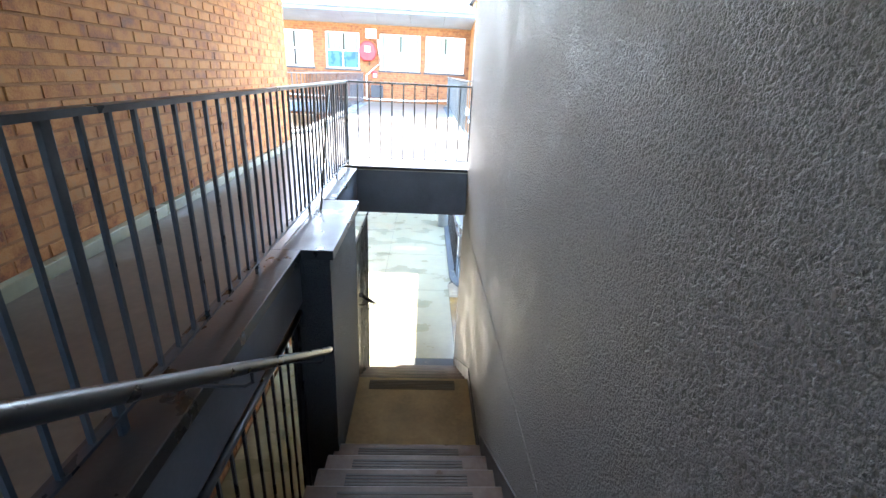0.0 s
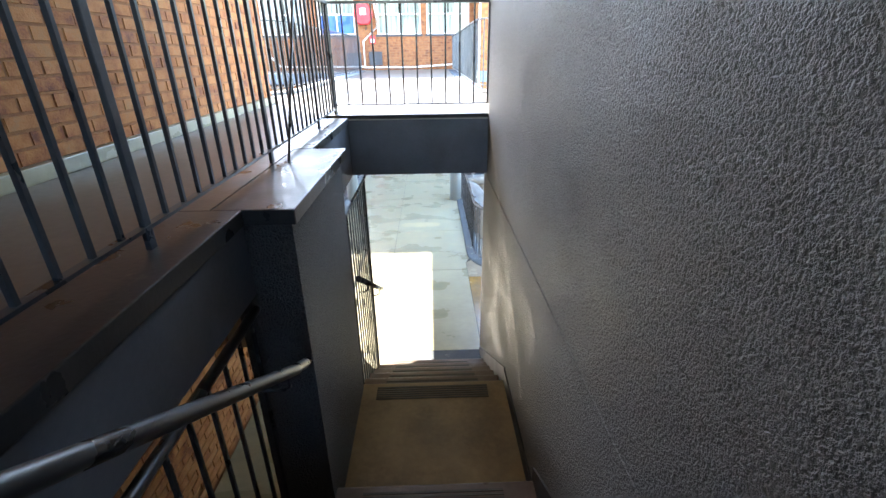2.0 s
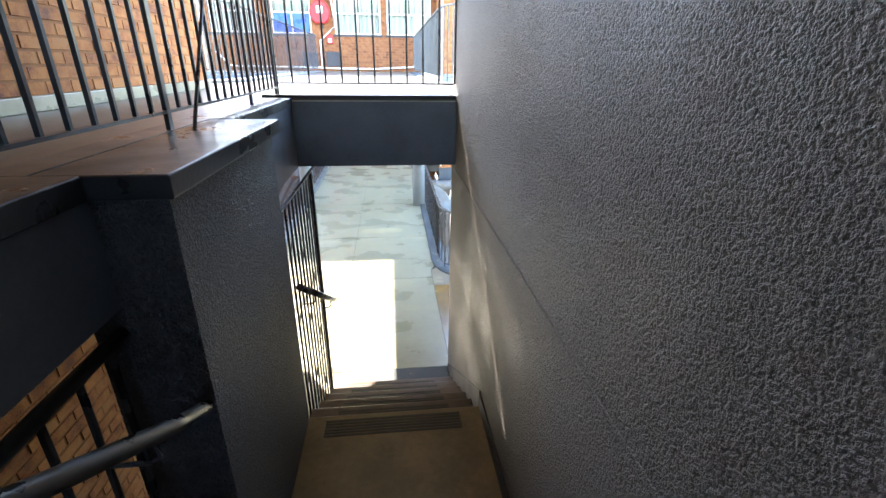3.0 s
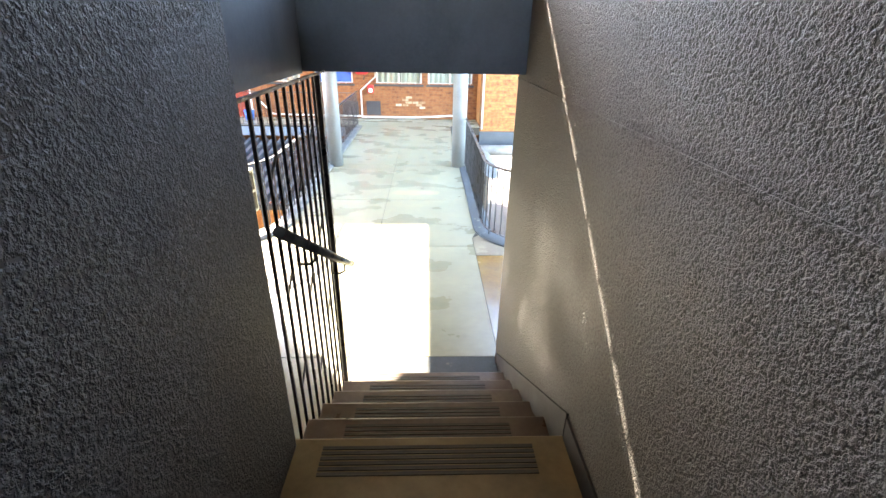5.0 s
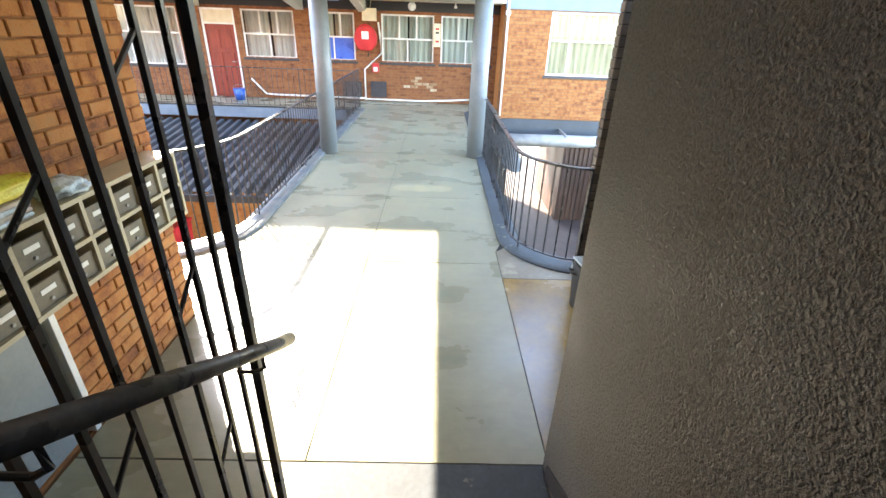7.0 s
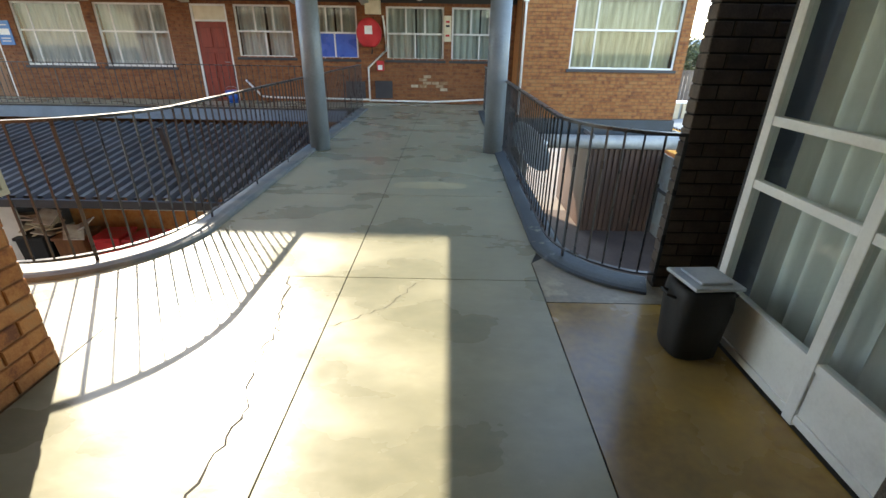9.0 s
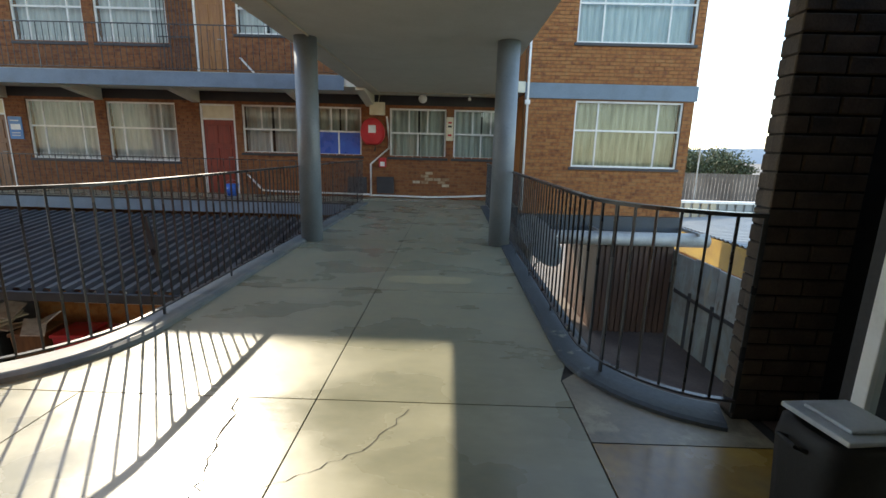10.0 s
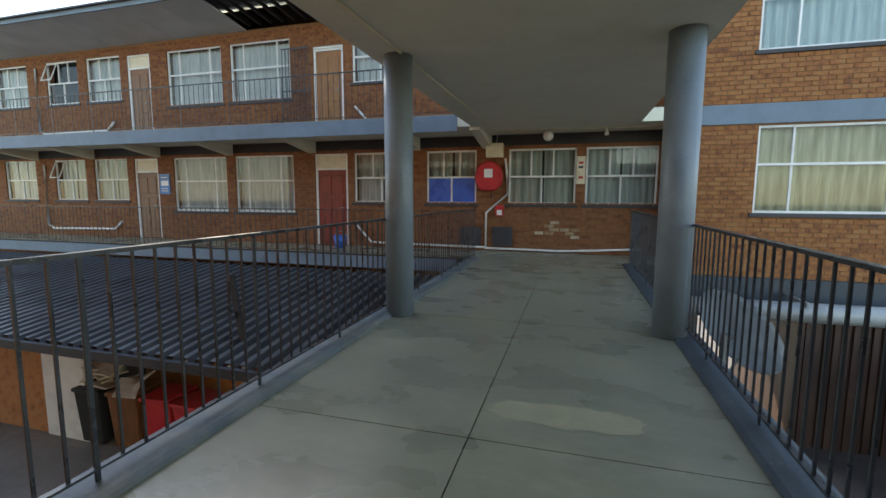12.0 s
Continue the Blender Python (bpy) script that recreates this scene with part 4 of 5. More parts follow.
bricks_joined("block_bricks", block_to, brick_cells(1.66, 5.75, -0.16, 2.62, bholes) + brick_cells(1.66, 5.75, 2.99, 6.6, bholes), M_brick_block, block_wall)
for (x0, x1, z0, z1), style, cloth, opts in block_specs:
    window(x0, x1, z0, z1, BY, style, cloth, **opts)
bm = bmesh.new()
box(bm, 1.66, 5.79, BY - 0.035, BY - 0.002, 2.63, 2.98)
structure("trim", "blue-grey painted string band on the end block", "band", bm, M_band)
bm = bmesh.new()
box(bm, 1.66, 5.79, BY - 0.05, BY + 0.2, -0.62, -0.185)
structure("trim", "dark blue-grey painted ground beam of the end block", "band", bm, M_slate)
bm = bmesh.new()
box(bm, 5.51, 5.75, BY + 0.24, 20.0, -0.6, 6.6)
box(bm, 1.66, 1.9, BY + 0.24, 18.9, -0.6, 6.6)
box(bm, 1.662, 5.75, 20.0, 20.2, -0.6, 6.6)
box(bm, 1.9, 5.51, BY + 0.24, 20.0, -0.6, -0.4)
structure("wall_block_side", "brick side walls of the end block", "wall", bm, M_brick)
bm = bmesh.new()
box(bm, 1.5, 5.95, 17.45, 20.4, 6.6, 6.8)
structure("roof_block", "flat concrete roof of the end block", "roof", bm, M_band)

# near building: brick walls beside the walkway
low_door = (5.45, 6.25, 0.0, 2.05)


bm = bmesh.new()
holed_wall(bm, lambda u, d, z: (-2.05 - d, u, z), -4.0, 7.42, -0.3, 2.745, 0.0, 0.24, [low_door])
holed_wall(bm, lambda u, d, z: (-2.08 - d, u, z), -4.0, 7.42, 3.0, 6.0, 0.0, 0.24, [])
box(bm, -16.0, -2.30, 7.18, 7.42, -3.05, 6.0)
near_wall = structure("wall_near_left", "orange face brick wall of the near building", "wall", bm, M_mortar)
bm = bmesh.new()
box(bm, -2.079, -2.02, -4.0, 7.42, 3.013, 3.10, 0.006)
structure("baseboard", "pale worn concrete skirting strip", "skirting", bm, M_floor)
nd = structure("door_hall", "pale blue-grey flush door, closed", "door")
boxpart("door_leaf", (-2.12, -2.07, 5.49, 6.21, 0.005, 2.01), M_door_paint, nd, "", 0.004)
bm = bmesh.new()
for d in ((5.45, 5.49, 0, 2.05), (6.21, 6.25, 0, 2.05), (5.49, 6.21, 2.01, 2.05)):
    box(bm, -2.15, -2.03, d[0], d[1], d[2], d[3], 0.003)
part("door_frame", bm, M_white, nd)

# roof over the upper walkway
bm = bmesh.new()
box(bm, -16.2, 1.6, -4.3, 9.52, 6.0, 6.15)
structure("roof_near", "concrete roof slab over the upper walkway", "roof", bm, M_soffit)

# dark brick pier and glazed front on the right
bm = bmesh.new()
box(bm, 1.415, 1.82, 8.365, 8.47, -0.3, 2.745)
pier = structure("pier_brick", "sooty dark brick pier at the deck edge", "pier", bm, M_dark_mortar)
# unseen room walls, near-black so that their colour carries the inside shade
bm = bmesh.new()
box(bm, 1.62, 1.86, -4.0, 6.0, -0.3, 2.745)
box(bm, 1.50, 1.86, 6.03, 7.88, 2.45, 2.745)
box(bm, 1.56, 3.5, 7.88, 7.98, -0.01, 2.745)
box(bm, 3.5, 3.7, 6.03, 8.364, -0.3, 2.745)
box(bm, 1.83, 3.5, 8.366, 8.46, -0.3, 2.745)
structure("wall_shop", "near-black added walls standing in for room shade behind the glazing", "wall", bm, M_dark)
bm = bmesh.new()
box(bm, 1.56, 3.7, 5.9, 8.46, -0.3, -0.01)
structure("floor_shop", "dark floor behind the glazed doors", "floor", bm, M_step)
glaz = structure("glazed_front", "white steel glazed doors with pale lower panels and drawn curtains", "door")
bm = bmesh.new()
GX = 1.50
ys = [6.05, 6.42, 7.13, 7.84]
for y in ys:
    box(bm, GX, GX + 0.05, y - 0.03, y + 0.03, 0.0, 2.45, 0.004)
for a, b in zip(ys, ys[1:]):
    for z in (0.04, 0.32, 0.91, 1.22, 1.80, 2.42):
        box(bm, GX + 0.003, GX + 0.047, a + 0.03, b - 0.03, z - 0.022, z + 0.022, 0.003)
part("door_frame", bm, M_white, glaz)
for a, b in zip(ys, ys[1:]):
    boxpart("kick_panel", (GX + 0.012, GX + 0.035, a + 0.03, b - 0.03, 0.06, 0.30), M_white, glaz, "pale painted kick panel", 0.004)
    for z0, z1 in ((0.34, 0.89), (0.93, 1.20), (1.24, 1.78), (1.82, 2.40)):
        pane((GX + 0.022, b - 0.03, z0), (0, a - b + 0.06, 0), (0, 0, z1 - z0), M_glass, glaz)
bm = bmesh.new()
prev = None
rr = random.Random(4)
ph = 0
for k in range(100):
    y = 6.08 + 1.74 * k / 99
    ph += 0.75 + rr.uniform(-0.3, 0.3)
    xx = GX + 0.22 + 0.05 * math.sin(ph) + 0.015 * math.sin(ph * 0.37)
    cur = (bm.verts.new((xx, y, 0.10)), bm.verts.new((xx, y, 2.40)))
    if prev:
        bm.faces.new((prev[0], cur[0], cur[1], prev[1]))
    prev = cur
part("curtain", bm, M_curtain_bright, glaz, "grey curtain behind the glass", True)

# ---- ground and yards ----
bm = bmesh.new()
box(bm, -400, 400, -300, 900, -3.4, -3.05)
structure("ground", "dirty concrete yard and land beyond", "ground", bm, M_ground)

# courtyard building with a dark corrugated roof
court = thing("courtyard_shed", "low courtyard building under a dark corrugated roof", "shed", (0, 0, 0))


def corrugated(name, x0, x1, y0, y1, z_at, mat, parent, pitch=0.19, amp=0.022, along="x", label=""):
    """Ribbed sheet: ribs run along x or y; z_at(x, y) gives the plane."""
    bm = bmesh.new()
    a0, a1 = (y0, y1) if along == "x" else (x0, x1)
    n = int((a1 - a0) / pitch)
    prev = None
    for k in range(n):
        for f, h in ((0.0, -amp), (0.18, amp), (0.55, amp), (0.73, -amp)):
            a = a0 + (k + f) * (a1 - a0) / n
            if along == "x":
                p, q = (x0, a), (x1, a)
            else:
                p, q = (a, y0), (a, y1)
            cur = (bm.verts.new((*p, z_at(*p) + h)), bm.verts.new((*q, z_at(*q) + h)))
            if prev:
                bm.faces.new((prev[0], cur[0], cur[1], prev[1]))
            prev = cur
    bmesh.ops.recalc_face_normals(bm, faces=bm.faces)
    ob = part(name, bm, mat, parent, label)
    return ob


corrugated("roof_sheet", -20.0, -2.6, 12.9, 17.3, lambda x, y: -1.0 + 0.13 * (y - 12.9), M_roof, court, 0.24, 0.05, "y")
bm = bmesh.new()
box(bm, -20.0, -2.6, 12.82, 12.9, -1.14, -1.0)
part("gutter", bm, M_lintel, court, "dark eaves gutter")
bm = bmesh.new()
box(bm, -20.0, -9.4, 13.6, 13.8, -3.05, -1.05)
box(bm, -8.2, -2.7, 14.6, 14.8, -3.05, -1.0)
part("wall", bm, M_brick, court, "brown brick wall")
boxpart("door_leaf", (-9.35, -8.35, 13.55, 13.62, -3.04, -1.15), M_white, court, "white painted door", 0.004)
bm = bmesh.new()
for x in (-7.4, -6.4, -5.4):
    for d in ((x, x + 0.04, -1.75, -1.25), (x + 0.76, x + 0.8, -1.75, -1.25), (x, x + 0.8, -1.78, -1.74), (x, x + 0.8, -1.28, -1.24), (x + 0.38, x + 0.42, -1.75, -1.25)):
        box(bm, d[0], d[1], 14.52, 14.58, d[2], d[3])
part("window_frame", bm, M_white, court, "small white window frames")
post = thing("stub_post", "black steel stub post standing on the corrugated roof", "post")
bm = bmesh.new()
box(bm, -0.045, 0.045, -0.03, 0.03, -0.02, 1.05, 0.006)
box(bm, -0.055, 0.055, -0.04, 0.04, 1.05, 1.07, 0.004)
part("post", bm, M_black, post)
post.matrix_basis = pose(-5.0, 13.6, -0.93, 0, -9, 0)

# wheeled bins and heaped boxes in the courtyard
def wheelie_bin(x, y, rz, mat, label):
    b = thing("wheelie_bin", label, "bin", (x, y, -3.05), "courtyard bins")
    b.rotation_euler = (0, 0, radians(rz))
    bm = bmesh.new()
    box(bm, -0.27, 0.27, -0.3, 0.3, 0.06, 0.98, 0.02)
    for v in bm.verts:
        f = 0.80 + 0.2 * v.co.z
        v.co.x *= f
        v.co.y *= f
    part("body", bm, mat, b)
    bm = bmesh.new()
    box(bm, -0.29, 0.29, -0.33, 0.33, 0.98, 1.05, 0.02)
    part("lid", bm, mat, b)
    for s in (-1, 1):
        bm = bmesh.new()
        tube(bm, (s * 0.22, 0.25, 0.1), (s * 0.28, 0.25, 0.1), 0.1, 14)
        part("wheel", bm, M_bag, b)


wheelie_bin(-6.75, 13.8, 5, M_red, "red plastic wheelie bin in the courtyard")
wheelie_bin(-6.05, 13.75, -4, M_red, "red plastic wheelie bin in the courtyard")
wheelie_bin(-7.5, 13.8, 8, M_brown_door, "dull brown wheelie bin in the courtyard")
wheelie_bin(-8.2, 13.75, 3, M_bag, "black plastic wheelie bin in the courtyard")
heap = thing("cardboard_heap", "heap of torn cardboard on the bins", "cardboard", (-7.8, 13.75, -2.0))
rr = random.Random(12)
for k in range(14):
    bm = bmesh.new()
    box(bm, -0.22, 0.22, -0.16, 0.16, -0.012, 0.012)
    ob = part("cardboard", bm, M_cloth if k % 2 else M_locker, heap)
    ob.matrix_basis = pose(rr.uniform(-0.6, 0.6), rr.uniform(-0.25, 0.25), 0.03 + 0.025 * k, rr.uniform(-25, 25), rr.uniform(-25, 25), rr.uniform(0, 180))

# right yard: sheet screen, sheds, long fence
bm = bmesh.new()
box(bm, 2.0, 14.0, 8.8, 18.6, -3.05, -3.03)
structure("pavement", "reddish paved yard beside the bridge", "pavement", bm, M_soil)
screen = thing("sheet_screen", "weathered grey metal sheet screen in the yard", "screen", (0, 0, 0))
for k in range(10):
    y = 8.9 + k * 0.9
    for z0, z1 in ((-3.03, -1.86), (-1.80, -0.84 + 0.03 * (k % 2) - 0.012 * k)):
        boxpart("sheet", (5.45, 5.48, y, y + 0.885, z0, z1), M_metal_sheet, screen)
    boxpart("upright", (5.40, 5.45, y - 0.03, y + 0.03, -3.03, -1.7), M_lintel, screen)
boxpart("rail", (5.41, 5.449, 8.9, 17.9, -1.87, -1.80), M_lintel, screen)
shed = thing("yard_shed", "long shed with a pale blue corrugated roof and yellow fascia", "shed", (0, 0, 0))
corrugated("roof_sheet", 7.2, 18.0, 11.0, 22.0, lambda x, y: -0.80 + 0.07 * (x - 7.2), M_pale_roof, shed, 0.2, 0.02, "x")
boxpart("fascia", (7.16, 7.2, 11.0, 22.0, -1.55, -0.84), M_yellow, shed, "yellow painted fascia board")
boxpart("wall", (7.5, 17.8, 11.2, 21.9, -3.03, -1.0), M_mortar, shed)
clad = thing("cladding_wall", "pale ribbed sheet wall with a white capping", "wall", (0, 0, 0))
for k in range(60):
    boxpart("rib", (6.3 + k * 0.3, 6.3 + k * 0.3 + 0.2, 22.02, 22.08, -3.03, -0.22), M_pale_roof if k > 9 else M_locker, clad)
boxpart("sheet", (6.3, 24.3, 22.08, 22.12, -3.03, -0.22), M_pale_roof, clad)
boxpart("capping", (6.2, 24.4, 21.95, 22.2, -0.22, -0.14), M_white, clad, "white capping")
carport = thing("undercroft", "dark open ground storey under the end block", "undercroft")
# wall, roof and post are dark to put the undercroft's shade into colour
boxpart("wall", (1.2, 2.1, 17.75, 17.9, -3.05, -0.64), M_dark_brick, carport, "brick wall darkened for the undercroft's shade")
boxpart("roof", (1.0, 5.0, 16.95, 17.6, -0.80, -0.66), M_dark, carport)
for k in range(13):
    boxpart("rib", (3.62 + k * 0.135, 3.70 + k * 0.135, 16.98, 17.03, -3.03, -0.81), M_container, carport, "rusty brown steel rib")
boxpart("sheet", (3.6, 5.40, 17.03, 17.06, -3.03, -0.81), M_container, carport, "rusty brown steel sheet")
boxpart("return_sheet", (3.56, 3.60, 16.98, 20.0, -3.03, -0.81), M_container, carport)
boxpart("return_sheet", (5.36, 5.40, 17.06, 17.7, -3.03, -0.81), M_container, carport)
for x in (1.9,):
    boxpart("post", (x - 0.06, x + 0.06, 17.1, 17.22, -3.03, -0.81), M_dark_brick, carport)
duct = thing("roof_gutter", "wide grey metal gutter tube along the undercroft", "gutter")
bm = bmesh.new()
tube(bm, (1.2, 16.9, -0.62), (6.1, 16.9, -0.62), 0.17, 20)
part("tube", bm, M_galv, duct, smooth=True)
for x in (1.5, 3.5, 5.8):
    boxpart("strap", (x - 0.02, x + 0.02, 16.72, BY - 0.05, -0.50, -0.42), M_galv, duct)
# satellite dish on the bridge side
dish = thing("satellite_dish", "grey satellite dish on a steel pole beside the bridge", "dish", (1.19, 12.75, 0.02))
bm = bmesh.new()
rings = []
for i in range(9):
    r = 0.45 * i / 8
    d = 0.09 * (i / 8) ** 2
    rings.append([bm.verts.new((r * math.cos(a), r * math.sin(a), d)) for a in [2 * math.pi * k / 28 for k in range(28)]] if i else [bm.verts.new((0, 0, 0))])
for k in range(28):
    bm.faces.new((rings[0][0], rings[1][k], rings[1][(k + 1) % 28]))
    for i in range(1, 8):
        bm.faces.new((rings[i][k], rings[i + 1][k], rings[i + 1][(k + 1) % 28], rings[i][(k + 1) % 28]))
bmesh.ops.solidify(bm, geom=bm.faces[:], thickness=0.012)
AXIS = Vector((0.75, 0.42, 0.42)).normalized()
ob = part("reflector", bm, M_lid, dish, smooth=True)
ob.matrix_basis = AXIS.to_track_quat("Z", "Y").to_matrix().to_4x4()
bm = bmesh.new()
tube(bm, Vector((0.0, 0, -0.36)), AXIS * 0.42 + Vector((0, 0, -0.12)), 0.012, 8)
part("feed_arm", bm, M_galv, dish)
bm = bmesh.new()
tube(bm, AXIS * 0.44 + Vector((0, 0, -0.12)), AXIS * 0.34 + Vector((0, 0, -0.04)), 0.032, 10)
part("feed_horn", bm, M_white, dish)
bm = bmesh.new()
tube(bm, (-0.07, -0.04, 0.02), (-0.07, -0.04, -3.08), 0.03, 10)
tube(bm, (-0.07, -0.04, -0.03), (0.0, 0.0, 0.0), 0.035, 10)
part("pole", bm, M_galv, dish)

fence = thing("palisade_fence", "long weathered palisade fence beyond the sheds", "fence")
bm = bmesh.new()
box(bm, -0.068, 0.068, -0.012, 0.012, 0, 2.45)
pale = finish(bm, "pale", M_fence)
for k in range(200):
    ob = new("pale", pale)
    ob.parent = fence
    ob.matrix_basis = pose(8.0 + k * 0.16, 27.0, -1.8)
for z in (-0.3, 0.55):
    boxpart("rail", (8.0, 40.0, 27.02, 27.06, z, z + 0.06), M_galv, fence)
bm = bmesh.new()
box(bm, 7.8, 45.0, 26.4, 30.0, -3.05, -1.8)
structure("terrace", "raised concrete yard edge under the fence", "ground", bm, M_ground)
for x, y, zt in ((10.3, 25.6, 3.6), (14.2, 23.0, 3.4)):
    p = thing("flag_pole", "tall thin pale metal pole", "pole", (x, y, -3.05), "tall poles")
    bm = bmesh.new()
    tube(bm, (0, 0, 0), (0, 0, zt + 3.05), 0.035, 10, 0.02)
    part("shaft", bm, M_galv, p)

# far trees, hill and a far house
def tree(x, y, h, w, seed, bare=False):
    rr = random.Random(seed)
    t = thing("tree", "bare grey branching tree beyond the fence" if bare else "dusty green tree beyond the fence", "tree", (x, y, -3.05), "far trees")
    bm = bmesh.new()
    tube(bm, (0, 0, 0), (0.1, 0, h * 0.45), 0.16, 8, 0.09)
    tips = []
    for k in range(9 if not bare else 16):
        a = rr.uniform(0, 6.28)
        e = Vector((math.cos(a) * w * rr.uniform(0.3, 0.9), math.sin(a) * w * rr.uniform(0.3, 0.9), h * rr.uniform(0.6, 0.98)))
        s = Vector((0.05, 0, h * rr.uniform(0.25, 0.45)))
        tube(bm, s, e, 0.06, 6, 0.015)
        tips.append(e)
        for j in range(4 if bare else 2):
            q = s.lerp(e, rr.uniform(0.4, 0.9))
            f = q + Vector((rr.uniform(-1, 1), rr.uniform(-1, 1), rr.uniform(0.3, 1.2))) * (w * 0.35)
            tube(bm, q, f, 0.025, 5, 0.006)
            tips.append(f)
    part("trunk", bm, M_bark, t)
    verts, faces = [], []
    for e in tips:
        for j in range(110 if not bare else 1):
            c = e + Vector((rr.gauss(0, 1), rr.gauss(0, 1), rr.gauss(0, 0.7))) * (w * 0.24)
            u = Vector((rr.uniform(-1, 1), rr.uniform(-1, 1), rr.uniform(-1, 1))).normalized() * 0.13
            v = Vector((rr.uniform(-1, 1), rr.uniform(-1, 1), rr.uniform(-1, 1))).normalized() * 0.10
            k = len(verts)
            verts += [c - u, c + v, c + u, c - v]
            faces.append((k, k + 1, k + 2, k + 3))
    me = bpy.data.meshes.new("crown")
    me.from_pydata(verts, [], faces)
    me.materials.append(M_leaf)
    ob = new("crown", me)
    ob.parent = t
    tagged(ob, kind="stuff")


tree(24.5, 38.0, 6.6, 2.0, 1, True)
for i, (x, y, h, w) in enumerate([(17, 45, 5.0, 1.8), (20.5, 47, 4.8, 2.0), (24, 50, 5.0, 2.0), (31, 41, 5.0, 2.2), (35, 42, 5.4, 2.4), (28, 52, 4.8, 2.2), (40, 46, 5.0, 2.4)]):
    tree(x, y, h, w, 20 + i)
house = thing("far_house", "small distant brick building past the fence", "house", (20, 60, -3.05))
boxpart("wall", (18, 21.5, 60, 66, -3.05, 3.4), M_brick, None).parent = house
house.location = (0, 0, 0)
boxpart("roof", (17.8, 21.7, 59.8, 66.2, 3.4, 3.6), M_roof, house)
for x in (18.6, 20.2):
    boxpart("window", (x, x + 0.8, 59.97, 60.0, 1.2, 2.4), M_white, house)
bm = bmesh.new()
prev = None
for k in range(121):
    x = -600 + 10 * k * 1.2
    z = 14 + 7 * noise.noise(Vector((x * 0.006, 0, 0))) + 2 * noise.noise(Vector((x * 0.03, 3, 0)))
    cur = (bm.verts.new((x, 520, -6)), bm.verts.new((x, 560, z)), bm.verts.new((x, 700, -6)))
    if prev:
        bm.faces.new((prev[0], cur[0], cur[1], prev[1]))
        bm.faces.new((prev[1], cur[1], cur[2], prev[2]))
    prev = cur
structure("backdrop", "hazy blue-grey hills on the horizon", "hills", bm, M_hill)

# ---- fittings on the far facade, both storeys ----
def hose_reel(z):
    r = thing("hose_reel", "red covered fire hose reel on the brick wall", "fire hose", (-2.22, FY, z), "hose reels")
    bm = bmesh.new()
    n = 28
    outline = [(0.33 * math.cos(2 * math.pi * k / n) * 1.0, 0.37 * math.sin(2 * math.pi * k / n)) for k in range(n)]
    outline = [(x, max(y, -0.33)) for x, y in outline]
    a = [bm.verts.new((x * 0.9, -0.26, y * 0.9)) for x, y in outline]
    b = [bm.verts.new((x, -0.22, y)) for x, y in outline]
    c = [bm.verts.new((x * 0.96, -0.012, y * 0.96)) for x, y in outline]
    bm.faces.new(a[::-1])
    bm.faces.new(c)
    for p, q in ((a, b), (b, c)):
        for k in range(n):
            bm.faces.new((p[k], p[(k + 1) % n], q[(k + 1) % n], q[k]))
    bmesh.ops.recalc_face_normals(bm, faces=bm.faces)
    part("cover", bm, M_red, r)
    boxpart("notice", (-0.10, 0.10, -0.266, -0.262, -0.02, 0.18), M_white, r, "white notice square")
    bm = bmesh.new()
    sweep(bm, [(0.05, -0.12, -0.32), (0.06, -0.12, -0.42), (0.04, -0.12, -0.50)], circle_profile(0.02))
    part("nozzle", bm, M_bag, r, "black hose nozzle")


def pipework(z):
    p = thing("water_pipe", "white plastic water pipe along the brick wall", "pipe", (0, 0, 0), "water pipes")
    for pts in (
        [(-1.86, FY - 0.05, z + 2.2), (-1.82, FY - 0.05, z + 1.9), (-1.80, FY - 0.05, z + 1.36), (-2.30, FY - 0.05, z + 0.92), (-2.30, FY - 0.05, z + 0.03)],
        [(-2.30, FY - 0.05, z + 0.06), (-1.4, FY - 0.06, z + 0.055), (-0.6, FY - 0.05, z + 0.045), (0.3, FY - 0.05, z + 0.09), (1.2, FY - 0.05, z + 0.15)],
        [(-2.32, FY - 0.05, z + 0.08), (-5.0, FY - 0.05, z + 0.10), (-5.35, FY - 0.05, z + 0.12), (-5.75, FY - 0.05, z + 0.55)],
    ):
        bm = bmesh.new()
        sweep(bm, pts, circle_profile(0.027, 10))
        part("pipe", bm, M_pipe, p, smooth=True)


def extinguisher_box(z):
    e = thing("alarm_box", "small red box with a white label on the wall", "alarm", (-1.97, FY, z + 0.97), "alarm boxes")
    boxpart("case", (-0.1, 0.1, -0.1, -0.011, -0.13, 0.13), M_red, e, "", 0.015)
    boxpart("label", (-0.06, 0.06, -0.104, -0.1, -0.10, 0.02), M_white, e, "white label")


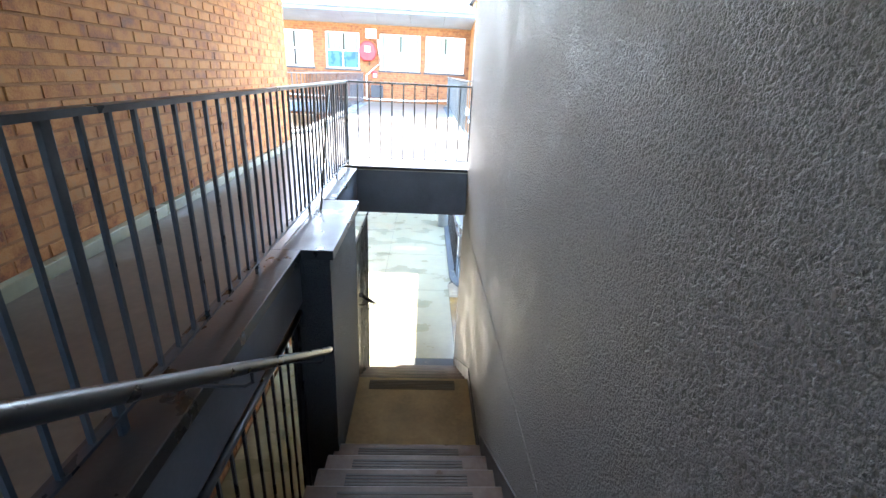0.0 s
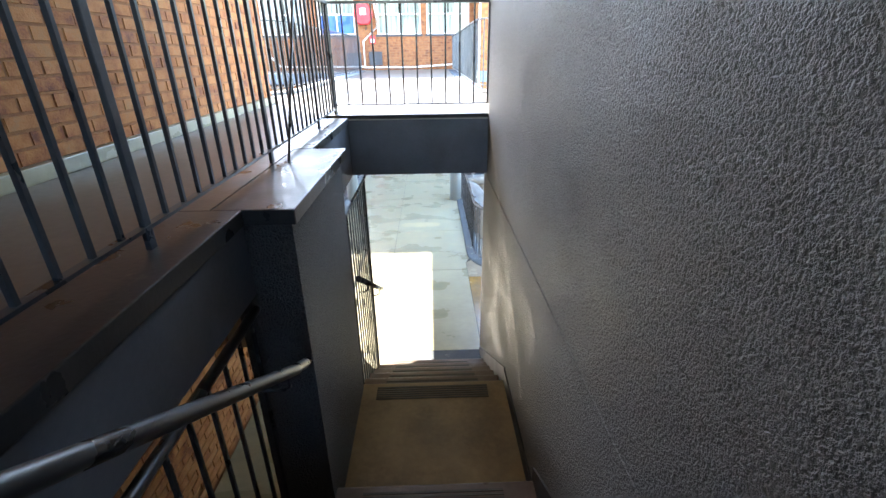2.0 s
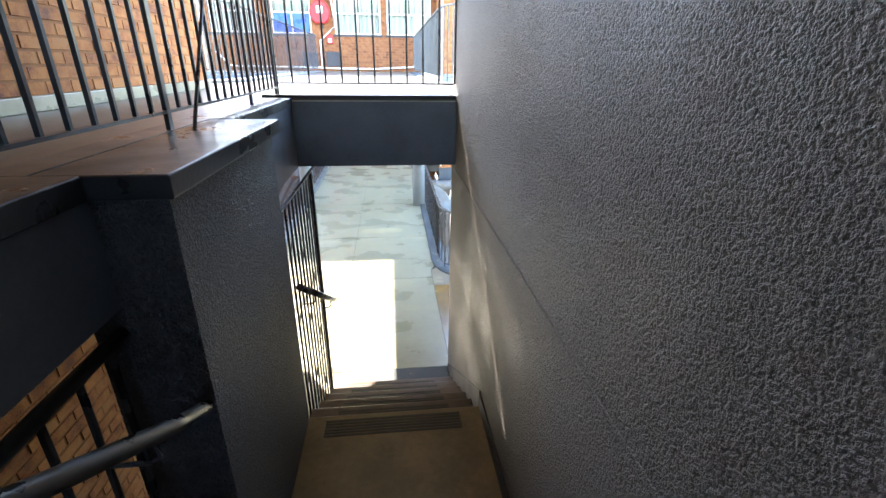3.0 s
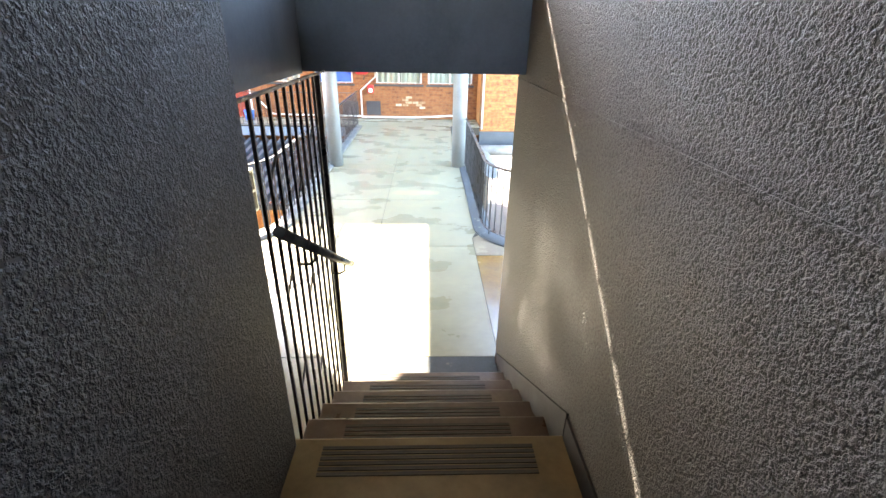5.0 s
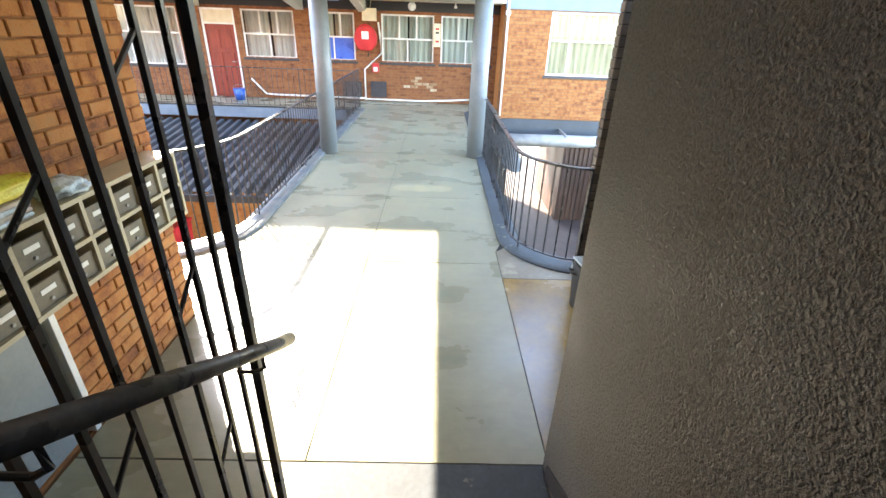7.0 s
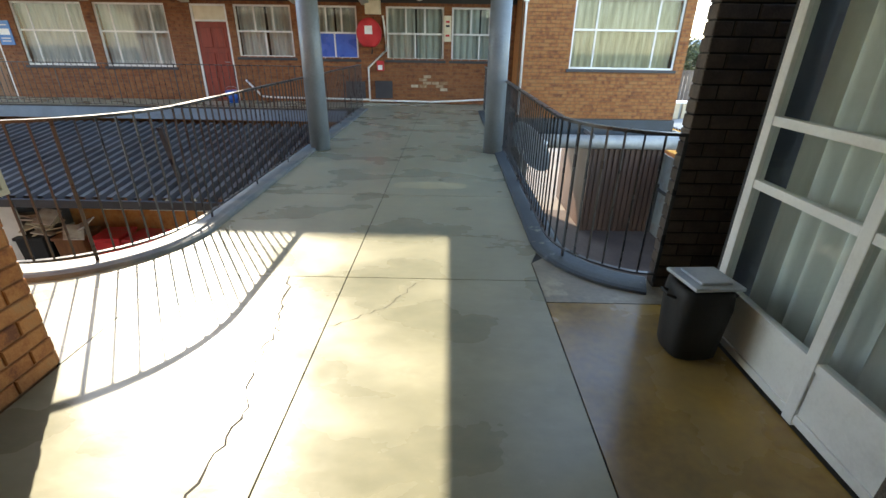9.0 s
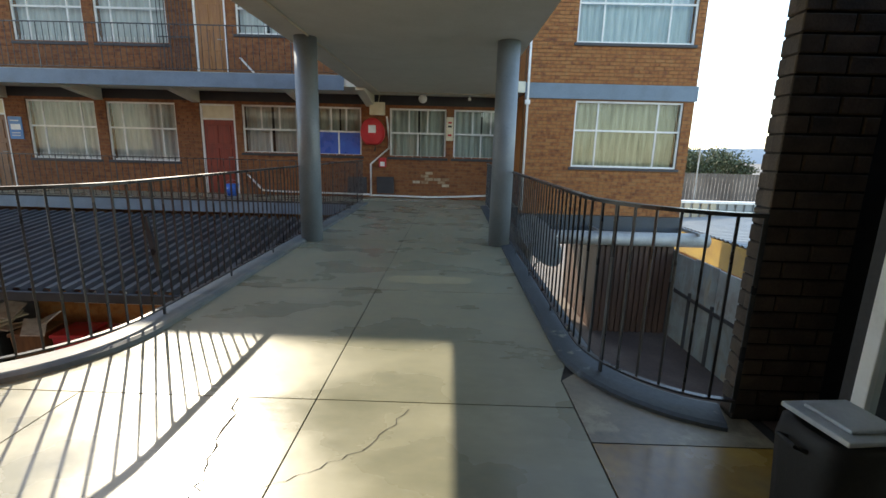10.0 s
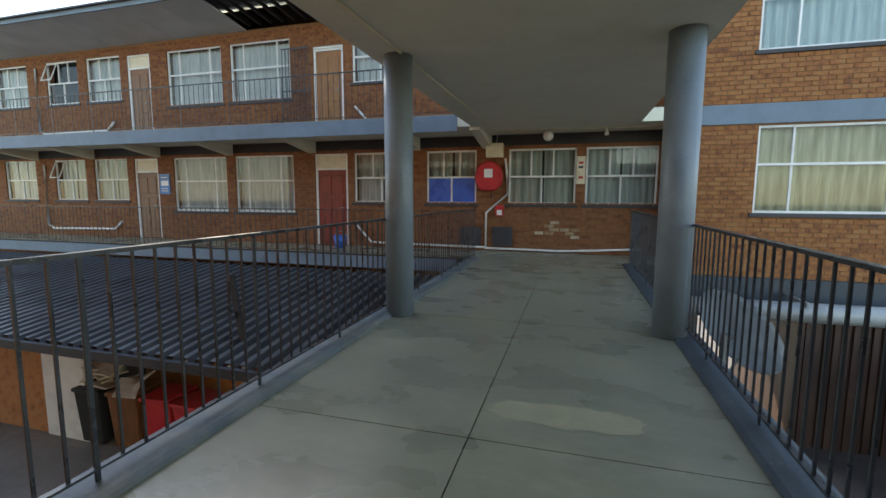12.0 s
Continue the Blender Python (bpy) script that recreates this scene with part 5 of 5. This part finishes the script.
for z in (0.0, UP):
    hose_reel(z + 1.77)
    pipework(z)
    extinguisher_box(z)
    v = thing("meter_box", "dark grey steel cover low on the wall", "cover", (0, 0, 0), "meter boxes")
    boxpart("cover", (-2.14, -1.66, FY - 0.06, FY - 0.011, z + 0.12, z + 0.58), M_lintel, v, "", 0.006)
    v = thing("meter_box", "dark grey steel cover low on the wall", "cover", (0, 0, 0), "meter boxes")
    boxpart("cover", (-2.95, -2.42, FY - 0.06, FY - 0.011, z + 0.10, z + 0.56), M_lintel, v, "", 0.006)
    c = thing("junction_box", "cream electrical box above the hose reel", "electrical box", (0, 0, 0), "junction boxes")
    boxpart("case", (-2.30, -1.90, FY - 0.20, FY - 0.018, z + 2.22, z + 2.55), M_cream, c, "", 0.01)
    if z == 0:
        s = thing("wall_sign", "narrow cream notice board between the windows", "sign", (0, 0, 0))
        boxpart("board", (-0.235, -0.045, FY - 0.03, FY - 0.011, 1.60, 2.22), M_cream, s)
        for k, zz in enumerate((2.05, 1.95, 1.72)):
            boxpart("print_bar", (-0.19, -0.09, FY - 0.033, FY - 0.03, zz, zz + 0.05), M_red if k != 1 else M_lintel, s)

lamp = thing("soffit_lamp", "white globe lamp under the bridge soffit, unlit", "lamp", (-0.85, 18.3, 2.748))
bm = bmesh.new()
bmesh.ops.create_uvsphere(bm, u_segments=20, v_segments=12, radius=0.11, matrix=Matrix.Translation((0, 0, -0.13)))
part("globe", bm, M_white, lamp, smooth=True)
bm = bmesh.new()
tube(bm, (0, 0, 0), (0, 0, -0.05), 0.07, 16)
part("base", bm, M_lid, lamp)
cctv = thing("camera_unit", "small pale camera unit under the soffit", "camera", (0.35, 18.4, 2.748))
bm = bmesh.new()
tube(bm, (0, 0, 0), (0, 0, -0.08), 0.02, 8)
part("stem", bm, M_white, cctv)
bm = bmesh.new()
box(bm, -0.04, 0.04, -0.09, 0.06, -0.14, -0.08, 0.01)
part("body", bm, M_white, cctv)
conduit = thing("conduit", "cream conduit run under the bridge soffit", "conduit")
for pts in ([(-2.0, 10.0, 2.737), (-1.98, 16.0, 2.737), (-1.95, 18.2, 2.737), (-2.05, 18.84, 2.737), (-2.08, 18.86, 2.56)], [(-1.95, 18.22, 2.737), (1.6, 18.22, 2.737)]):
    bm = bmesh.new()
    sweep(bm, pts, circle_profile(0.012, 8))
    part("tube", bm, M_cream, conduit, smooth=True)
down = thing("downpipe", "white downpipe on the corner of the end block", "downpipe")
bm = bmesh.new()
sweep(bm, [(1.72, BY - 0.06, 5.9), (1.72, BY - 0.06, -0.1)], circle_profile(0.03, 12))
part("pipe", bm, M_pipe, down, smooth=True)
boxpart("bracket", (1.66, 1.78, BY - 0.10, BY - 0.012, 2.48, 2.58), M_white, down)

sign = thing("wall_sign", "blue enamel sign with white panel beside a brown door", "sign", (0, 0, 0))
boxpart("board", (-12.33, -11.95, FY - 0.03, FY - 0.011, 1.35, 1.95), M_sign_blue, sign)
boxpart("print_bar", (-12.27, -12.0, FY - 0.034, FY - 0.03, 1.60, 1.75), M_white, sign)
for z in (1.83, 1.50, 1.43):
    boxpart("print_bar", (-12.27, -12.03, FY - 0.034, FY - 0.03, z, z + 0.03), M_lid, sign)
bucket = thing("blue_bucket", "blue plastic bucket beside the red door", "bucket", (-5.95, 18.3, 0))
bm = bmesh.new()
tube(bm, (0, 0, 0), (0, 0, 0.32), 0.13, 18, 0.17)
part("body", bm, M_blue, bucket, smooth=True)
bm = bmesh.new()
sweep(bm, [(0.17 * math.cos(a), 0.02, 0.32 + 0.10 * math.sin(a)) for a in [math.pi * k / 10 for k in range(11)]], circle_profile(0.005, 6))
part("handle", bm, M_galv, bucket)
sec = thing("security_gate", "black steel security gate folded beside the tan door", "gate")
for k in range(9):
    boxpart("bar", (-7.85 + k * 0.1, -7.835 + k * 0.1, FY - 0.10, FY - 0.085, UP, UP + 2.1), M_black, sec)
for z in (UP + 0.1, UP + 1.0, UP + 2.08):
    boxpart("rail", (-7.86, -7.02, FY - 0.115, FY - 0.10, z, z + 0.03), M_black, sec)
waste = thing("waste_pipe", "white waste pipe on the brick wall", "pipe")
for z in (0.0, UP):
    bm = bmesh.new()
    sweep(bm, [(-17.1, FY - 0.06, z + 2.3), (-17.15, FY - 0.06, z + 0.35), (-16.9, FY - 0.06, z + 0.22), (-14.2, FY - 0.06, z + 0.25), (-13.9, FY - 0.06, z + 0.5)], circle_profile(0.035, 8))
    part("pipe", bm, M_pipe, waste, smooth=True)

# ---- mailboxes in the lower hall ----
mail = thing("mailbox_unit", "beige wall unit of small brown-fronted mailboxes", "mailboxes", (0, 0, 0))
MY0, MY1, MZ0, MZ1 = 4.9, 7.30, 0.96, 1.38
boxpart("back", (-2.045, -2.035, MY0, MY1, MZ0, MZ1), M_locker_in, mail)
NC = 11
for k in range(NC + 1):
    y = MY0 + (MY1 - MY0) * k / NC
    boxpart("divider", (-2.035, -1.84, y - 0.012, y + 0.012, MZ0, MZ1), M_locker, mail)
for z in (MZ0, (MZ0 + MZ1) / 2, MZ1):
    boxpart("shelf", (-2.035, -1.838, MY0 - 0.012, MY1 + 0.012, z - 0.012, z + 0.012), M_locker, mail)
for k in range(NC):
    y0 = MY0 + (MY1 - MY0) * k / NC + 0.016
    y1 = MY0 + (MY1 - MY0) * (k + 1) / NC - 0.016
    for z in (MZ0, (MZ0 + MZ1) / 2):
        d = boxpart("flap", (-1.868, -1.856, y0, y1, z + 0.018, z + 0.145), M_locker_in, mail)
        boxpart("card", (-1.8555, -1.853, y0 + 0.05, y1 - 0.05, z + 0.085, z + 0.11), M_white, d, "small white name card")
        bm = bmesh.new()
        tube(bm, (-1.856, (y0 + y1) / 2, z + 0.05), (-1.846, (y0 + y1) / 2, z + 0.05), 0.009, 8)
        part("lock", bm, M_galv, d, "small round lock")
# brackets hold the unit to the wall


def lump(name, label, cat, at, size, mat, seed, flat=0.6):
    bm = bmesh.new()
    bmesh.ops.create_icosphere(bm, subdivisions=4, radius=1)
    for v in bm.verts:
        q = v.co.copy()
        k = 1 + 0.28 * noise.noise(q * 2.2 + Vector((seed, 0, 0))) + 0.12 * noise.noise(q * 6 + Vector((0, seed, 0)))
        v.co = Vector((q.x * size[0] * k, q.y * size[1] * k, max(q.z, -flat) * size[2] * k))
    lo = min(v.co.z for v in bm.verts)
    for v in bm.verts:
        v.co.z -= lo
        v.co += Vector(at)
    ob = part(name, bm, mat, None, smooth=False)
    ob.data.polygons.foreach_set("use_smooth", [True] * len(ob.data.polygons))
    return tagged(ob, label, cat)


TOPZ = MZ1 + 0.012
cl = thing("folded_cloths", "stack of folded pale cloths on the mailboxes", "cloths", (-1.96, 5.95, TOPZ))
for k in range(4):
    bm = bmesh.new()
    box(bm, -0.10 + 0.008 * k, 0.10, -0.26 + 0.02 * k, 0.24, 0.022 * k, 0.022 * k + 0.021, 0.008)
    part("cloth", bm, M_cloth if k % 2 else M_clear_bag, cl)
lump("yellow_bag", "crumpled yellow plastic bag on folded cloths", "bag", (-1.95, 6.05, TOPZ + 0.088), (0.10, 0.30, 0.05), M_yellow_bag, 2.0)
lump("plastic_film", "crumpled pale blue plastic film on the mailboxes", "plastic bag", (-1.93, 6.45, TOPZ), (0.09, 0.14, 0.05), M_clear_bag, 5.0)

# black bin with a pale lid by the glazed doors
bin_ = thing("waste_bin", "black plastic bin with a crooked pale lid by the glazing", "bin", (1.29, 7.66, 0))
bin_.scale = (0.74, 0.74, 0.80)
bm = bmesh.new()
n = 24
rings = []
for z, r in ((0, 0.155), (0.02, 0.175), (0.2, 0.185), (0.40, 0.20), (0.50, 0.19), (0.52, 0.17)):
    ring = []
    for k in range(n):
        a = 2 * math.pi * k / n
        w = 1 + 0.05 * noise.noise(Vector((math.cos(a) * 2, math.sin(a) * 2, z * 5)))
        sq = 1 / max(abs(math.cos(a)), abs(math.sin(a))) ** 0.45
        ring.append(bm.verts.new((r * w * sq * math.cos(a), r * w * sq * math.sin(a), z)))
    rings.append(ring)
bm.faces.new(rings[0][::-1])
bm.faces.new(rings[-1])
for p, q in zip(rings, rings[1:]):
    for k in range(n):
        bm.faces.new((p[k], p[(k + 1) % n], q[(k + 1) % n], q[k]))
part("body", bm, M_bag, bin_, smooth=True)
bm = bmesh.new()
box(bm, -0.19, 0.21, -0.16, 0.16, -0.012, 0.012, 0.006)
box(bm, -0.12, 0.14, -0.11, 0.11, 0.012, 0.03, 0.008)
lid = part("lid", bm, M_lid, bin_, "pale grey plastic lid sitting askew")
lid.matrix_basis = pose(0.01, 0, 0.545, 2, 4, 12)
for s in (-1, 1):
    bm = bmesh.new()
    sweep(bm, [(s * 0.19, -0.06, 0.43), (s * 0.245, -0.05, 0.45), (s * 0.245, 0.05, 0.45), (s * 0.19, 0.06, 0.43)], circle_profile(0.01, 8))
    part("handle", bm, M_bag, bin_)

# ---- bricks of the near walls and pier ----
cells = brick_cells(-4.0, 7.42, 0.0, 2.74, [low_door, (4.85, 7.33, 0.93, 1.42)])
near = sorted([c for c in cells if c[0] > 5.2], key=lambda c: -c[0])
bricks_single(near, lambda u: (-2.05, u), -90, M_brick_piece, near_wall, 300)
rest = near[300:] + [c for c in cells if c[0] <= 5.2]
bricks_joined("hall_bricks", lambda u, d, z: (-2.05 - d, u, z), rest, M_brick, near_wall, 0.006)
cells = brick_cells(-4.0, 7.42, 3.10, 5.98, [])
bricks_joined("walkway_bricks", lambda u, d, z: (-2.08 - d, u, z), cells, M_brick, near_wall, 0.005)
cells = brick_cells(-16.0, -2.05, 0.0, 2.74, []) + brick_cells(-16.0, -2.08, 3.02, 5.98, [])
bricks_joined("gallery_bricks", lambda u, d, z: (u, 7.42 - d, z), [c for c in cells if c[0] > -9], M_brick, near_wall)
cells = brick_cells(1.40, 1.82, 0.0, 2.74, [])
bricks_single(cells, lambda u: (u, 8.365), 180, M_dark_brick, pier, 200)
cells = brick_cells(8.365, 8.47, 0.0, 2.74, [])
bricks_single(cells, lambda u: (1.415, u), 90, M_dark_brick, pier, 200)
